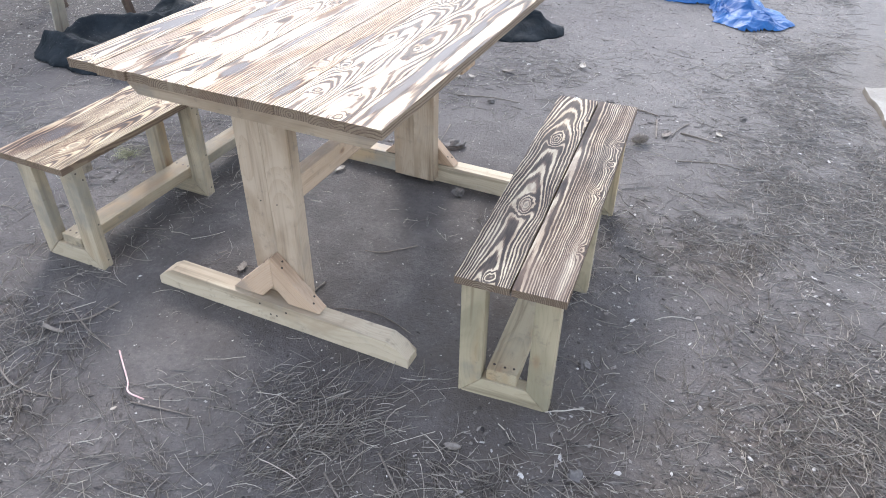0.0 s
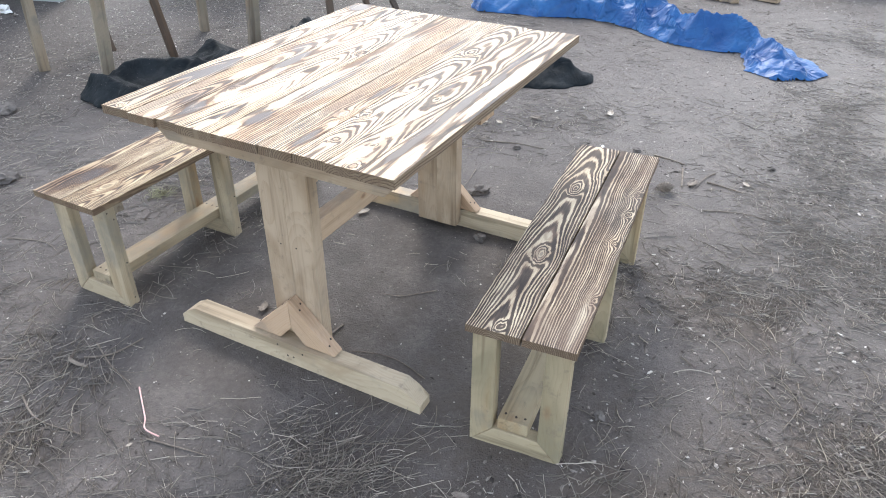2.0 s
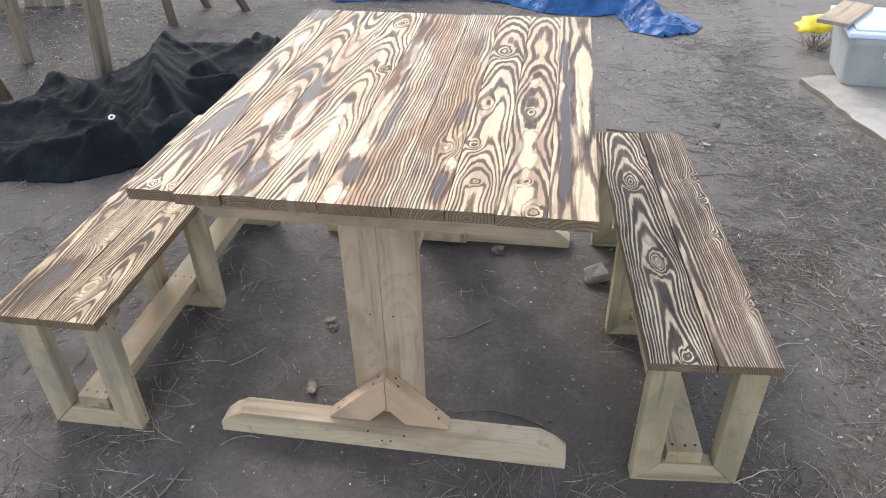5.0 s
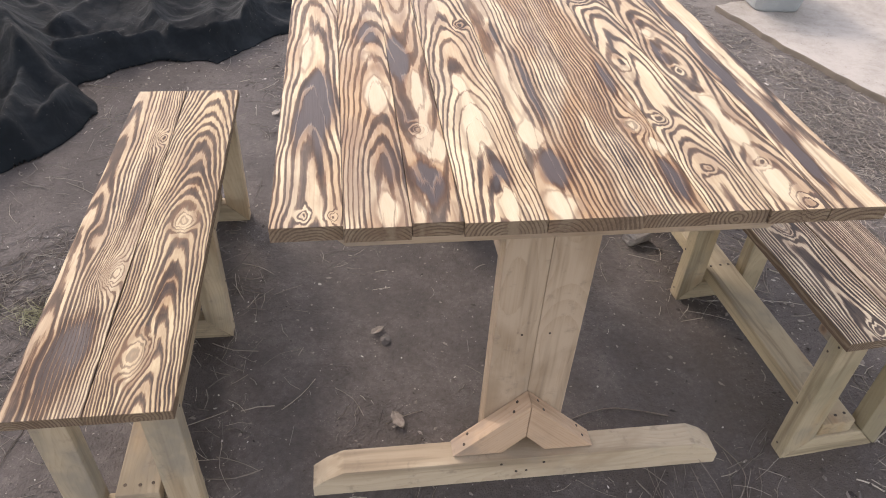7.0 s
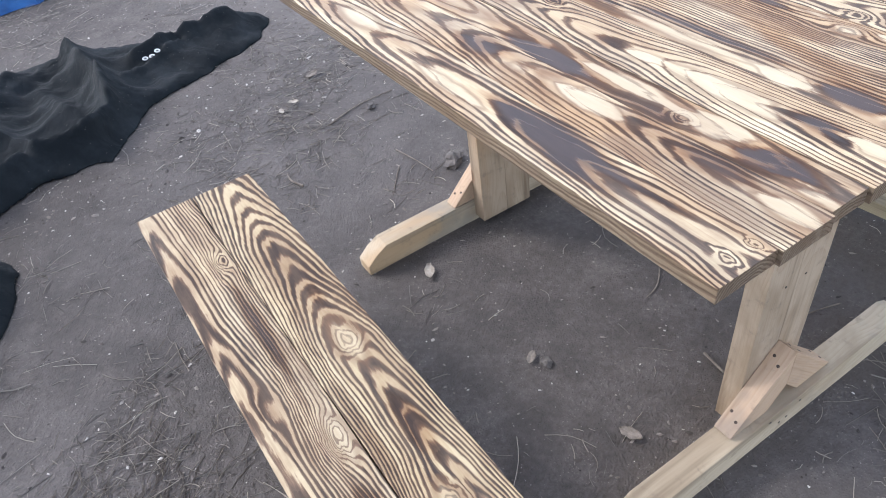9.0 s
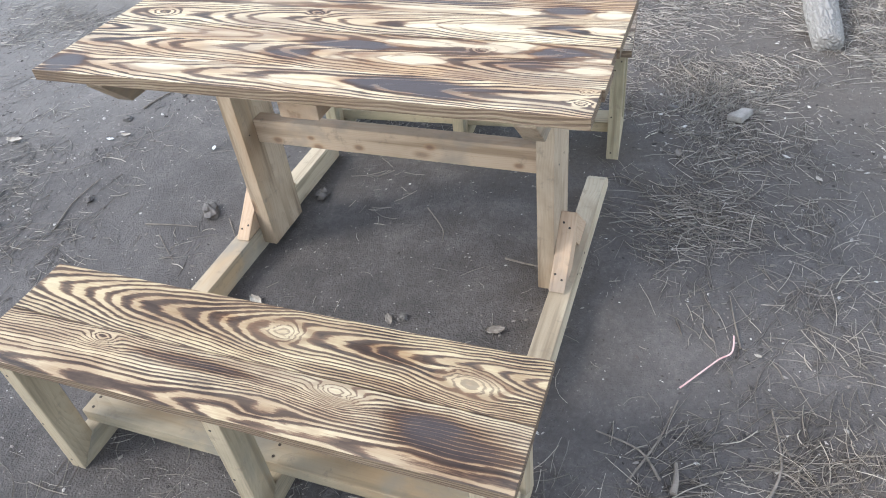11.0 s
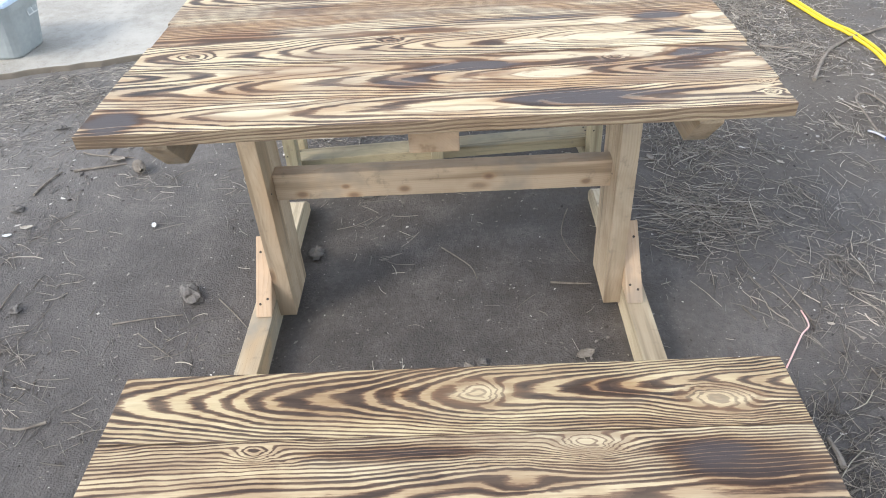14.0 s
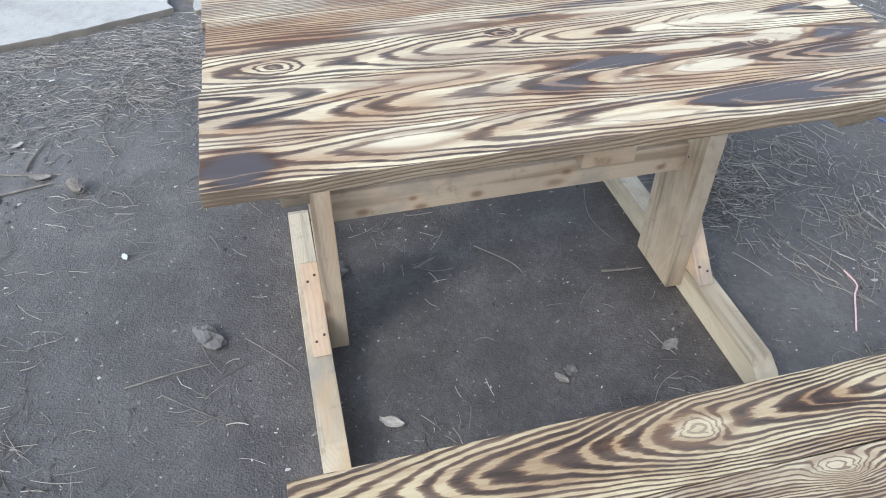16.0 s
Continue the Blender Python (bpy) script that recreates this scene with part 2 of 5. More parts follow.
def pine(name, pale, dark, green, knotty=0.5, eyes=()):
    """Sawn construction pine; grain along local y. eyes: knots at (y, z, radius)."""
    n = Nodes(name)
    p = n.coords()
    r = n.chance()
    comb = n.tree.nodes.new("ShaderNodeCombineXYZ")
    n.put(comb.inputs[0], n.math("MULTIPLY", r, 7.0))
    n.put(comb.inputs[1], n.math("MULTIPLY", r, 31.0))
    n.put(comb.inputs[2], n.math("MULTIPLY", r, 3.0))
    q = n.vec("ADD", p, comb.outputs[0])
    u, v, z = n.split(p)
    wav = n.math("SUBTRACT", n.noise(n.vec("MULTIPLY", q, (5, 1.8, 5)), 1.4, 2.0), 0.5)
    knot = n.voronoi(n.vec("MULTIPLY", q, (6 + 3 * knotty, 2.2 + 2.5 * knotty, 6 + 3 * knotty)), 1.0)
    uu = n.math("MULTIPLY_ADD", wav, 0.07, n.math("ADD", u, n.math("MULTIPLY_ADD", r, 0.08, -0.04)))
    dd = n.math("MULTIPLY_ADD", n.noise(n.vec("MULTIPLY", q, (0.3, 1.5, 0.3)), 1.5, 1.0), 0.1, n.math("ADD", z, 0.02))
    h = n.math("SQRT", n.math("ADD", n.math("MULTIPLY", uu, uu), n.math("MULTIPLY", dd, dd)))
    h = n.math("MULTIPLY_ADD", n.span(knot, 0.0, 0.3, 0.012, 0.0), knotty, h)
    fibre = n.noise(n.vec("MULTIPLY", q, (240, 8, 240)), 1.0, 3.0, 0.6)
    ring = n.math("FRACT", n.math("MULTIPLY_ADD", fibre, 0.35, n.math("DIVIDE", h, 0.0055)))
    ring = n.math("POWER", ring, 2.2)
    stain = n.noise(n.vec("MULTIPLY", q, (7, 2.6, 7)), 1.0, 4.0, 0.6, 0.5)
    streak = n.noise(n.vec("MULTIPLY", q, (28, 1.3, 28)), 1.0, 3.0, 0.6)
    grey = n.noise(n.vec("ADD", n.vec("MULTIPLY", q, (4, 3, 4)), (9, 4, 2)), 1.3, 4.0, 0.65)
    col = n.mix(n.math("MULTIPLY", ring, n.span(fibre, 0.3, 0.7, 0.15, 0.6)), pale, dark)
    col = n.mix(n.span(stain, 0.46, 0.68, 0.0, 0.8), col, green)
    ochre = n.noise(n.vec("ADD", n.vec("MULTIPLY", q, (6, 1.3, 6)), (2, 8, 5)), 1.0, 3.0, 0.55, 0.4)
    col = n.mix(n.span(ochre, 0.52, 0.72, 0.0, 0.7), col, (pale[0] * 0.86, pale[1] * 0.68, pale[2] * 0.5))
    col = n.mix(n.span(streak, 0.5, 0.68, 0.0, 0.72), col, tuple(c * 0.58 for c in dark))
    col = n.mix(n.span(grey, 0.5, 0.7, 0.0, 0.75), col, tuple(0.55 * c + 0.02 for c in (pale[0] * 0.9, pale[1], pale[2] * 1.15)))
    col = n.mix(n.math("MULTIPLY", r, 0.5), col, n.mix(1.0, col, (0.78, 0.76, 0.74), "MULTIPLY"))
    col = n.mix(n.span(knot, 0.04, 0.12, 0.85 * min(1, knotty + 0.3), 0.0), col, n.mix(n.span(knot, 0.02, 0.09), (0.09, 0.045, 0.025), (0.26, 0.14, 0.07)))
    for kv, kz, rad in eyes:
        d = n.vec("LENGTH", n.vec("MULTIPLY", n.vec("SUBTRACT", n.vec("MULTIPLY", p, (0, 1, 1)), (0, kv, kz)), (0, 0.62 / rad, 1 / rad)))
        d = n.math("MULTIPLY_ADD", n.math("SUBTRACT", stain, 0.5), 0.6, d)
        col = n.mix(n.span(d, 0.5, 1.3, 0.75, 0.0), col, n.mix(n.span(d, 0.2, 0.9), (0.16, 0.085, 0.05), (0.33, 0.2, 0.115)))
    dirt = n.noise(q, 26.0, 4.0, 0.7)
    col = n.mix(n.span(dirt, 0.56, 0.74, 0.0, 0.45), col, (0.17, 0.135, 0.105))
    n.bump(n.math("MULTIPLY_ADD", ring, 0.4, fibre), 0.0007, 0.6)
    return n.done(col, n.span(fibre, 0.3, 0.7, 0.6, 0.78), 0.3)


pine_green = pine("treated_pine", (0.41, 0.34, 0.225), (0.285, 0.225, 0.14), (0.24, 0.21, 0.135), 0.35)
pine_tan = pine("tan_pine", (0.42, 0.345, 0.24), (0.295, 0.235, 0.15), (0.25, 0.21, 0.145), 0.35)
pine_table = pine("bare_pine", (0.45, 0.35, 0.25), (0.315, 0.225, 0.145), (0.3, 0.22, 0.145), 0.45)
pine_pale = pine("pale_pine", (0.53, 0.44, 0.315), (0.4, 0.31, 0.205), (0.38, 0.295, 0.2), 0.4)
pine_pink = pine("fresh_pine", (0.52, 0.375, 0.255), (0.42, 0.265, 0.155), (0.4, 0.275, 0.175), 0.8)
pine_knots = pine("knotty_pine", (0.53, 0.395, 0.275), (0.42, 0.28, 0.17), (0.42, 0.3, 0.195), 0.3,
                  ((0.347, -0.022, 0.012), (0.22, -0.03, 0.012), (0.237, -0.004, 0.008), (0.093, -0.018, 0.011), (-0.115, 0.008, 0.012), (-0.352, -0.019, 0.009)))
pine_grey = pine("weathered_pine", (0.3, 0.25, 0.19), (0.2, 0.16, 0.12), (0.2, 0.18, 0.14))
pine_brown = pine("brown_timber", (0.12, 0.085, 0.06), (0.08, 0.055, 0.04), (0.07, 0.06, 0.05))


def plain(name, color, rough, other=None, scale=12.0, bump=0.0, spec=0.5, metal=0.0):
    n = Nodes(name)
    p = n.coords()
    a = n.noise(p, scale, 4.0, 0.6)
    b = n.noise(p, scale * 9, 3.0, 0.6)
    other = other or tuple(c * 0.65 for c in color)
    col = n.mix(n.span(n.math("MULTIPLY_ADD", b, 0.4, a), 0.45, 0.95), color, other)
    if bump:
        n.bump(n.math("MULTIPLY_ADD", b, 0.5, a), bump)
    n.bsdf.inputs["Metallic"].default_value = metal
    return n.done(col, n.span(b, 0.3, 0.7, rough - 0.08, rough + 0.08), spec)


def soil():
    n = Nodes("bare_soil")
    p = n.coords()
    big = n.noise(p, 0.9, 4.0, 0.55)
    mid = n.noise(p, 7.0, 5.0, 0.65)
    fine = n.noise(p, 60.0, 5.0, 0.75)
    grit = n.voronoi(p, 190.0)
    chip = n.voronoi(n.vec("ADD", p, n.vec("MULTIPLY", p, (0.3, 0.1, 0))), 70.0)
    col = n.ramp(n.math("MULTIPLY_ADD", mid, 0.6, n.math("MULTIPLY", fine, 0.4)),
                 ((0.3, (0.052, 0.045, 0.041)), (0.5, (0.095, 0.082, 0.074)), (0.72, (0.18, 0.155, 0.14))))
    col = n.mix(n.span(big, 0.42, 0.66, 0.0, 0.45), col, n.mix(fine, (0.09, 0.08, 0.074), (0.22, 0.195, 0.18)))
    # paler soil towards the far right, with an uneven edge
    spot = n.vec("MULTIPLY", n.vec("SUBTRACT", p, (0.75, 4.6, 0)), (0.5, 0.42, 0))
    dry = n.math("MULTIPLY_ADD", n.math("SUBTRACT", big, 0.5), 1.4, n.vec("LENGTH", spot))
    col = n.mix(n.span(dry, 0.3, 1.3, 0.5, 0.0), col, n.mix(fine, (0.18, 0.163, 0.147), (0.38, 0.348, 0.315)))
    spot = n.vec("MULTIPLY", n.vec("SUBTRACT", p, (0.55, 0.45, 0)), (0.7, 0.9, 0))
    duff = n.math("MULTIPLY_ADD", n.math("SUBTRACT", mid, 0.5), 2.0, n.math("MULTIPLY_ADD", n.math("SUBTRACT", big, 0.5), 1.4, n.vec("LENGTH", spot)))
    col = n.mix(n.span(duff, 0.3, 1.3, 0.55, 0.0), col, n.mix(fine, (0.1, 0.08, 0.062), (0.22, 0.18, 0.142)))
    for at, size in (((0.46, 1.38, 0), 3.2), ((-0.02, 1.1, 0), 4.5), ((0.13, 2.07, 0), 4.5)):
        mat = n.math("MULTIPLY_ADD", n.math("SUBTRACT", mid, 0.5), 2.6, n.vec("LENGTH", n.vec("MULTIPLY", n.vec("SUBTRACT", p, at), (size, size, 0))))
        col = n.mix(n.span(mat, 0.2, 1.1, 0.4, 0.0), col, n.mix(fine, (0.07, 0.05, 0.037), (0.2, 0.155, 0.12)))
    # darker soil in front of the open-side bench, with an uneven edge
    spot = n.vec("MULTIPLY", n.vec("SUBTRACT", p, (0.05, 0.85, 0)), (0.8, 1.0, 0))
    dark_soil = n.math("MULTIPLY_ADD", n.math("SUBTRACT", big, 0.5), 1.2, n.vec("LENGTH", spot))
    col = n.mix(n.span(dark_soil, 0.3, 1.1, 0.3, 0.0), col, n.mix(fine, (0.04, 0.034, 0.031), (0.12, 0.102, 0.092)))
    # darker soil behind the table's cloth side, with an uneven edge
    spot = n.vec("MULTIPLY", n.vec("SUBTRACT", p, (-1.6, 2.75, 0)), (0.75, 0.8, 0))
    worn = n.math("MULTIPLY_ADD", n.math("SUBTRACT", big, 0.5), 1.2, n.vec("LENGTH", spot))
    col = n.mix(n.span(worn, 0.35, 1.15, 0.26, 0.0), col, n.mix(fine, (0.045, 0.041, 0.039), (0.1, 0.09, 0.085)))
    spot = n.vec("MULTIPLY", n.vec("SUBTRACT", p, (-4.1, 4.2, 0)), (0.45, 0.4, 0))
    shed = n.math("MULTIPLY_ADD", n.math("SUBTRACT", big, 0.5), 1.0, n.vec("LENGTH", spot))
    col = n.mix(n.span(shed, 0.5, 1.3, 0.75, 0.0), col, n.mix(mid, (0.035, 0.03, 0.027), (0.1, 0.085, 0.075)))
    col = n.mix(n.math("MULTIPLY", n.span(grit, 0.1, 0.24, 0.6, 0.0), n.span(mid, 0.42, 0.62)), col, (0.3, 0.268, 0.245))
    col = n.mix(n.math("MULTIPLY", n.span(chip, 0.06, 0.12, 1.0, 0.0), n.span(fine, 0.52, 0.58)), col, (0.5, 0.46, 0.42))
    n.bump(n.math("ADD", n.math("MULTIPLY", mid, 0.7), n.math("MULTIPLY_ADD", grit, -0.3, fine)), 0.008, 0.9)
    return n.done(col, 0.78, 0.3)


def litter(name, stops, rough=0.75, spec=0.3):
    n = Nodes(name)
    return n.done(n.ramp(n.island(), stops), rough, spec)


m_soil = soil()
m_needle = litter("dry_needles", ((0.0, (0.07, 0.056, 0.044)), (0.35, (0.143, 0.117, 0.092)), (0.75, (0.24, 0.2, 0.16)), (1.0, (0.44, 0.385, 0.31))), 0.4, 0.9)
m_grass = litter("dry_grass", ((0.0, (0.16, 0.15, 0.085)), (0.5, (0.3, 0.29, 0.17)), (1.0, (0.45, 0.43, 0.28))), 0.6, 0.4)
m_chip = litter("wood_chips", ((0.0, (0.035, 0.029, 0.026)), (0.45, (0.12, 0.1, 0.088)), (0.88, (0.27, 0.236, 0.207)), (1.0, (0.6, 0.56, 0.51))))
m_stone = plain("field_stone", (0.17, 0.152, 0.138), 0.9, (0.11, 0.098, 0.09), 14, 0.004, 0.25)
def concrete():
    n = Nodes("concrete")
    p = n.coords()
    big = n.noise(p, 2.2, 4.0, 0.6)
    mid = n.noise(p, 16.0, 4.0, 0.65)
    pits = n.voronoi(p, 75.0)
    sand = n.noise(p, 150.0, 3.0, 0.7)
    col = n.mix(n.span(n.math("MULTIPLY_ADD", mid, 0.5, big), 0.5, 1.0), (0.44, 0.405, 0.36), (0.29, 0.265, 0.23))
    col = n.mix(n.span(sand, 0.4, 0.66, 0.0, 0.35), col, (0.5, 0.47, 0.43))
    col = n.mix(n.math("MULTIPLY", n.span(pits, 0.1, 0.24, 0.8, 0.0), n.span(mid, 0.5, 0.58)), col, (0.13, 0.115, 0.1))
    side = n.span(n.split(n.tree.nodes.new("ShaderNodeTexCoord").outputs["Normal"])[2], 0.5, 0.9)
    col = n.mix(side, n.mix(mid, (0.13, 0.11, 0.085), (0.25, 0.21, 0.17)), col)
    n.bump(n.math("ADD", n.math("MULTIPLY", mid, 0.6), n.math("MULTIPLY_ADD", n.span(pits, 0.0, 0.25), 0.4, sand)), 0.003, 0.8)
    return n.done(col, 0.92, 0.2)


m_concrete = concrete()
def felt():
    n = Nodes("black_felt")
    p = n.coords()
    warp = n.vec("ADD", p, n.vec("MULTIPLY", (1, 1, 1), n.math("MULTIPLY", n.noise(p, 3.0, 2.0), 0.3)))
    fold = n.math("ABSOLUTE", n.math("SUBTRACT", n.noise(n.vec("MULTIPLY", warp, (1, 0.6, 1)), 6.0, 2.0, 0.5), 0.5))
    crease = n.math("ABSOLUTE", n.math("SUBTRACT", n.noise(warp, 15.0, 2.0, 0.5), 0.5))
    weave = n.noise(p, 300.0, 2.0)
    dust = n.noise(p, 5.0, 5.0, 0.65)
    col = n.mix(n.span(dust, 0.42, 0.72), (0.008, 0.011, 0.0132), (0.019, 0.0235, 0.027))
    col = n.mix(n.span(n.voronoi(p, 46.0), 0.05, 0.09, 0.5, 0.0), col, (0.2, 0.18, 0.16))
    n.bump(n.math("ADD", n.math("MULTIPLY", fold, 1.2), n.math("MULTIPLY_ADD", crease, 0.5, n.math("MULTIPLY", weave, 0.04))), 0.035, 0.6)
    return n.done(col, 0.85, 0.15)


m_cloth = felt()


def tarp():
    n = Nodes("blue_polytarp")
    p = n.coords()
    q = n.vec("ADD", p, n.vec("MULTIPLY", (1, 1, 1), n.math("MULTIPLY", n.noise(p, 5.0, 3.0), 0.25)))
    crease = n.voronoi(q, 4.5, "DISTANCE_TO_EDGE")
    small = n.voronoi(q, 12.0, "DISTANCE_TO_EDGE")
    dust = n.noise(p, 4.0, 5.0, 0.65)
    col = n.mix(n.span(dust, 0.35, 0.7), (0.011, 0.066, 0.21), (0.028, 0.125, 0.32))
    col = n.mix(n.span(dust, 0.6, 0.8, 0.0, 0.2), col, (0.2, 0.28, 0.4))
    n.bump(n.math("ADD", n.span(crease, 0.0, 0.16), n.math("MULTIPLY", n.span(small, 0.0, 0.2), 0.15)), 0.016, 0.6)
    return n.done(col, 0.45, 0.28)


m_tarp = tarp()
m_tub = plain("grey_plastic", (0.33, 0.35, 0.35), 0.45, (0.27, 0.29, 0.29), 4)
m_lid = plain("pale_blue_plastic", (0.55, 0.65, 0.78), 0.4, (0.46, 0.56, 0.7), 4)
m_white = plain("white_plastic", (0.75, 0.75, 0.74), 0.45, (0.6, 0.6, 0.58), 5)
m_red = plain("red_plastic", (0.55, 0.02, 0.035), 0.35, (0.4, 0.015, 0.025), 6)
m_black = plain("black_rubber", (0.02, 0.02, 0.02), 0.7, (0.04, 0.038, 0.036), 20)
m_yellow = plain("yellow_rubber", (0.78, 0.6, 0.02), 0.45, (0.6, 0.44, 0.02), 14)
m_blue = plain("blue_twine", (0.04, 0.1, 0.32), 0.7, (0.1, 0.15, 0.3), 60)
m_pink = plain("pink_straw", (0.66, 0.3, 0.3), 0.5, (0.7, 0.5, 0.46), 18)
def bark():
    n = Nodes("grey_bark")
    p = n.coords()
    plate = n.voronoi(n.vec("ADD", n.vec("MULTIPLY", p, (9, 55, 55)), n.vec("MULTIPLY", (1, 1, 1), n.math("MULTIPLY", n.noise(p, 22.0, 3.0), 1.6))), 1.0, "DISTANCE_TO_EDGE")
    mid = n.noise(n.vec("MULTIPLY", p, (9, 26, 26)), 1.0, 4.0, 0.65)
    col = n.mix(n.span(n.math("MULTIPLY_ADD", mid, 0.35, plate), 0.12, 0.45), (0.21, 0.192, 0.172), (0.29, 0.268, 0.245))
    n.bump(n.math("MULTIPLY_ADD", mid, 0.5, n.span(plate, 0.0, 0.3)), 0.007, 0.7)
    return n.done(col, 0.95, 0.15)


m_bark = bark()
m_chunk = plain("pale_stone", (0.33, 0.3, 0.27), 0.9, (0.2, 0.18, 0.16), 20, 0.004, 0.2)
m_leaf = plain("dry_leaf", (0.5, 0.45, 0.38), 0.7, (0.3, 0.25, 0.2), 30, 0.001, 0.3)
m_cone = plain("cone_scales", (0.3, 0.26, 0.22), 0.8, (0.17, 0.14, 0.115), 40, 0.001, 0.25)
m_twig = plain("dead_twig", (0.26, 0.22, 0.18), 0.85, (0.14, 0.115, 0.095), 30, 0.001, 0.25)
m_dark = plain("dark_timber", (0.05, 0.042, 0.036), 0.85, (0.025, 0.021, 0.019), 14, 0.002, 0.25)
m_sticker = plain("clear_sticker", (0.62, 0.63, 0.63), 0.25, (0.5, 0.51, 0.51), 40)
m_steel = plain("galvanised_steel", (0.6, 0.6, 0.6), 0.35, (0.45, 0.45, 0.45), 20, 0, 0.5, 1.0)
m_nail = plain("dark_screw", (0.05, 0.045, 0.04), 0.5, (0.1, 0.07, 0.05), 30, 0, 0.5, 0.8)


# ---------------------------------------------------------------- mesh helpers
def empty(name, m):
    ob = new(name)
    ob.matrix_world = m
    return ob


def part(name, bm, material, parent=None, label="", m=None, smooth=False):
    me = bpy.data.meshes.new(name)
    bm.to_mesh(me)
    bm.free()
    me.materials.append(material)
    if smooth:
        me.polygons.foreach_set("use_smooth", [True] * len(me.polygons))
    ob = new(name, me)
    if parent is not None:
        ob.parent = parent
    if m is not None:
        ob.matrix_local = m
    if label:
        ob["label"] = label
    return ob


def prism(pts, thick, bevel=0.003):
    """A polygon in x, y, extruded over z from -thick/2, with its edges eased."""
    bm = bmesh.new()
    low = [bm.verts.new((x, y, -thick / 2)) for x, y in pts]
    top = [bm.verts.new((x, y, thick / 2)) for x, y in pts]
    bm.faces.new(low[::-1])
    bm.faces.new(top)
    k = len(pts)
    for i in range(k):
        bm.faces.new((low[i], low[(i + 1) % k], top[(i + 1) % k], top[i]))
    bmesh.ops.recalc_face_normals(bm, faces=bm.faces)
    if bevel:
        bmesh.ops.bevel(bm, geom=bm.edges[:], offset=bevel, segments=2, affect="EDGES", profile=0.6)
    return bm


def box(sx, sy, sz, bevel=0.003):
    return prism([(-sx / 2, -sy / 2), (sx / 2, -sy / 2), (sx / 2, sy / 2), (-sx / 2, sy / 2)], sz, bevel)


def tube(points, radius, sides=8, steps=6, taper=None):
    """A round rod along a smooth line through the points."""
    pts = [Vector(p) for p in points]
    line = []
    for i in range(len(pts) - 1):
        a, b = pts[max(i - 1, 0)], pts[i]
        c, d = pts[i + 1], pts[min(i + 2, len(pts) - 1)]
        for k in range(steps):
            t = k / steps
            line.append(0.5 * (2 * b + (c - a) * t + (2 * a - 5 * b + 4 * c - d) * t * t + (3 * b - a - 3 * c + d) * t ** 3))
    line.append(pts[-1])
    bm = bmesh.new()
    rings = []
    for i, p in enumerate(line):
        way = (line[min(i + 1, len(line) - 1)] - line[max(i - 1, 0)]).normalized()
        side = way.cross(Vector((0, 0, 1)))
        side = side.normalized() if side.length > 1e-3 else Vector((1, 0, 0))
        up = side.cross(way)
        r = radius * (taper(i / (len(line) - 1)) if taper else 1)
        rings.append([bm.verts.new(p + r * (math.cos(2 * math.pi * k / sides) * side + math.sin(2 * math.pi * k / sides) * up)) for k in range(sides)])
    for a, b in zip(rings, rings[1:]):
        for k in range(sides):
            bm.faces.new((a[k], a[(k + 1) % sides], b[(k + 1) % sides], b[k]))
    bm.faces.new(rings[0][::-1])
    bm.faces.new(rings[-1])
    bmesh.ops.recalc_face_normals(bm, faces=bm.faces)
    return bm


def rock(sx, sy, sz, seed, rough=0.25):
    bm = bmesh.new()
    bmesh.ops.create_icosphere(bm, subdivisions=3, radius=1)
    for v in bm.verts:
        d = v.co.normalized()
        k = 1 + rough * noise.noise(d * 1.6 + Vector((seed, 0, 0))) * 1.6 + rough * 0.4 * noise.noise(d * 5 + Vector((0, seed, 0)))
        v.co = Vector((d.x * sx * k, d.y * sy * k, max(d.z * sz * k, -sz * 0.55)))
    return bm


def cyl(radius, depth, sides=20, bevel=0.0):
    return prism([(radius * math.cos(2 * math.pi * k / sides), radius * math.sin(2 * math.pi * k / sides)) for k in range(sides)], depth, bevel)


def turned(xyz, way, across):
    """A pose whose y runs along way and whose z (thickness) runs along across."""
    y, z = Vector(way).normalized(), Vector(across).normalized()
    x = y.cross(z)
    m = Matrix((x, y, z)).transposed().to_4x4()
    m.translation = xyz
    return m


# ---------------------------------------------------------------- ground
def ground_height(x, y):
    far = math.hypot(x + 0.9, y - 2)
    near = noise.noise(Vector((x * 1.3, y * 1.3, 0))) * 0.006 + noise.noise(Vector((x * 6, y * 6, 3))) * 0.002
    near += max(0.0, noise.noise(Vector((x * 17, y * 17, 5)))) * 0.002
    return near - 0.003 + min(max(far - 9, 0) * 0.004, 0.4) * noise.noise(Vector((x * 0.05, y * 0.05, 9)))


def axis(centre, inner, step, reach):
    out = [k * step for k in range(int(inner / step) + 1)]
    while out[-1] < reach:
        out.append(out[-1] * 1.22)
    return [centre - v for v in out[:0:-1]] + [centre + v for v in out]


def make_ground():
    xs, ys = axis(-0.9, 3.6, 0.035, 300), axis(2.2, 3.6, 0.035, 300)
    verts = [(x, y, ground_height(x, y)) for y in ys for x in xs]
    w = len(xs)
    faces = [(j * w + i, j * w + i + 1, (j + 1) * w + i + 1, (j + 1) * w + i) for j in range(len(ys) - 1) for i in range(w - 1)]
    me = bpy.data.meshes.new("ground")
    me.from_pydata(verts, [], faces)
    me.polygons.foreach_set("use_smooth", [True] * len(faces))
    me.materials.append(m_soil)
    tagged(new("ground", me), "bare grey-brown trodden soil of a yard", "ground", kind="structure")


make_ground()


# ---------------------------------------------------------------- picnic table
TOP = 0.775
table = tagged(empty("trestle_table", pose(-1.02, 1.705, 0)), "wooden trestle table with torch-burnt striped plank top and bare pine legs", "table")


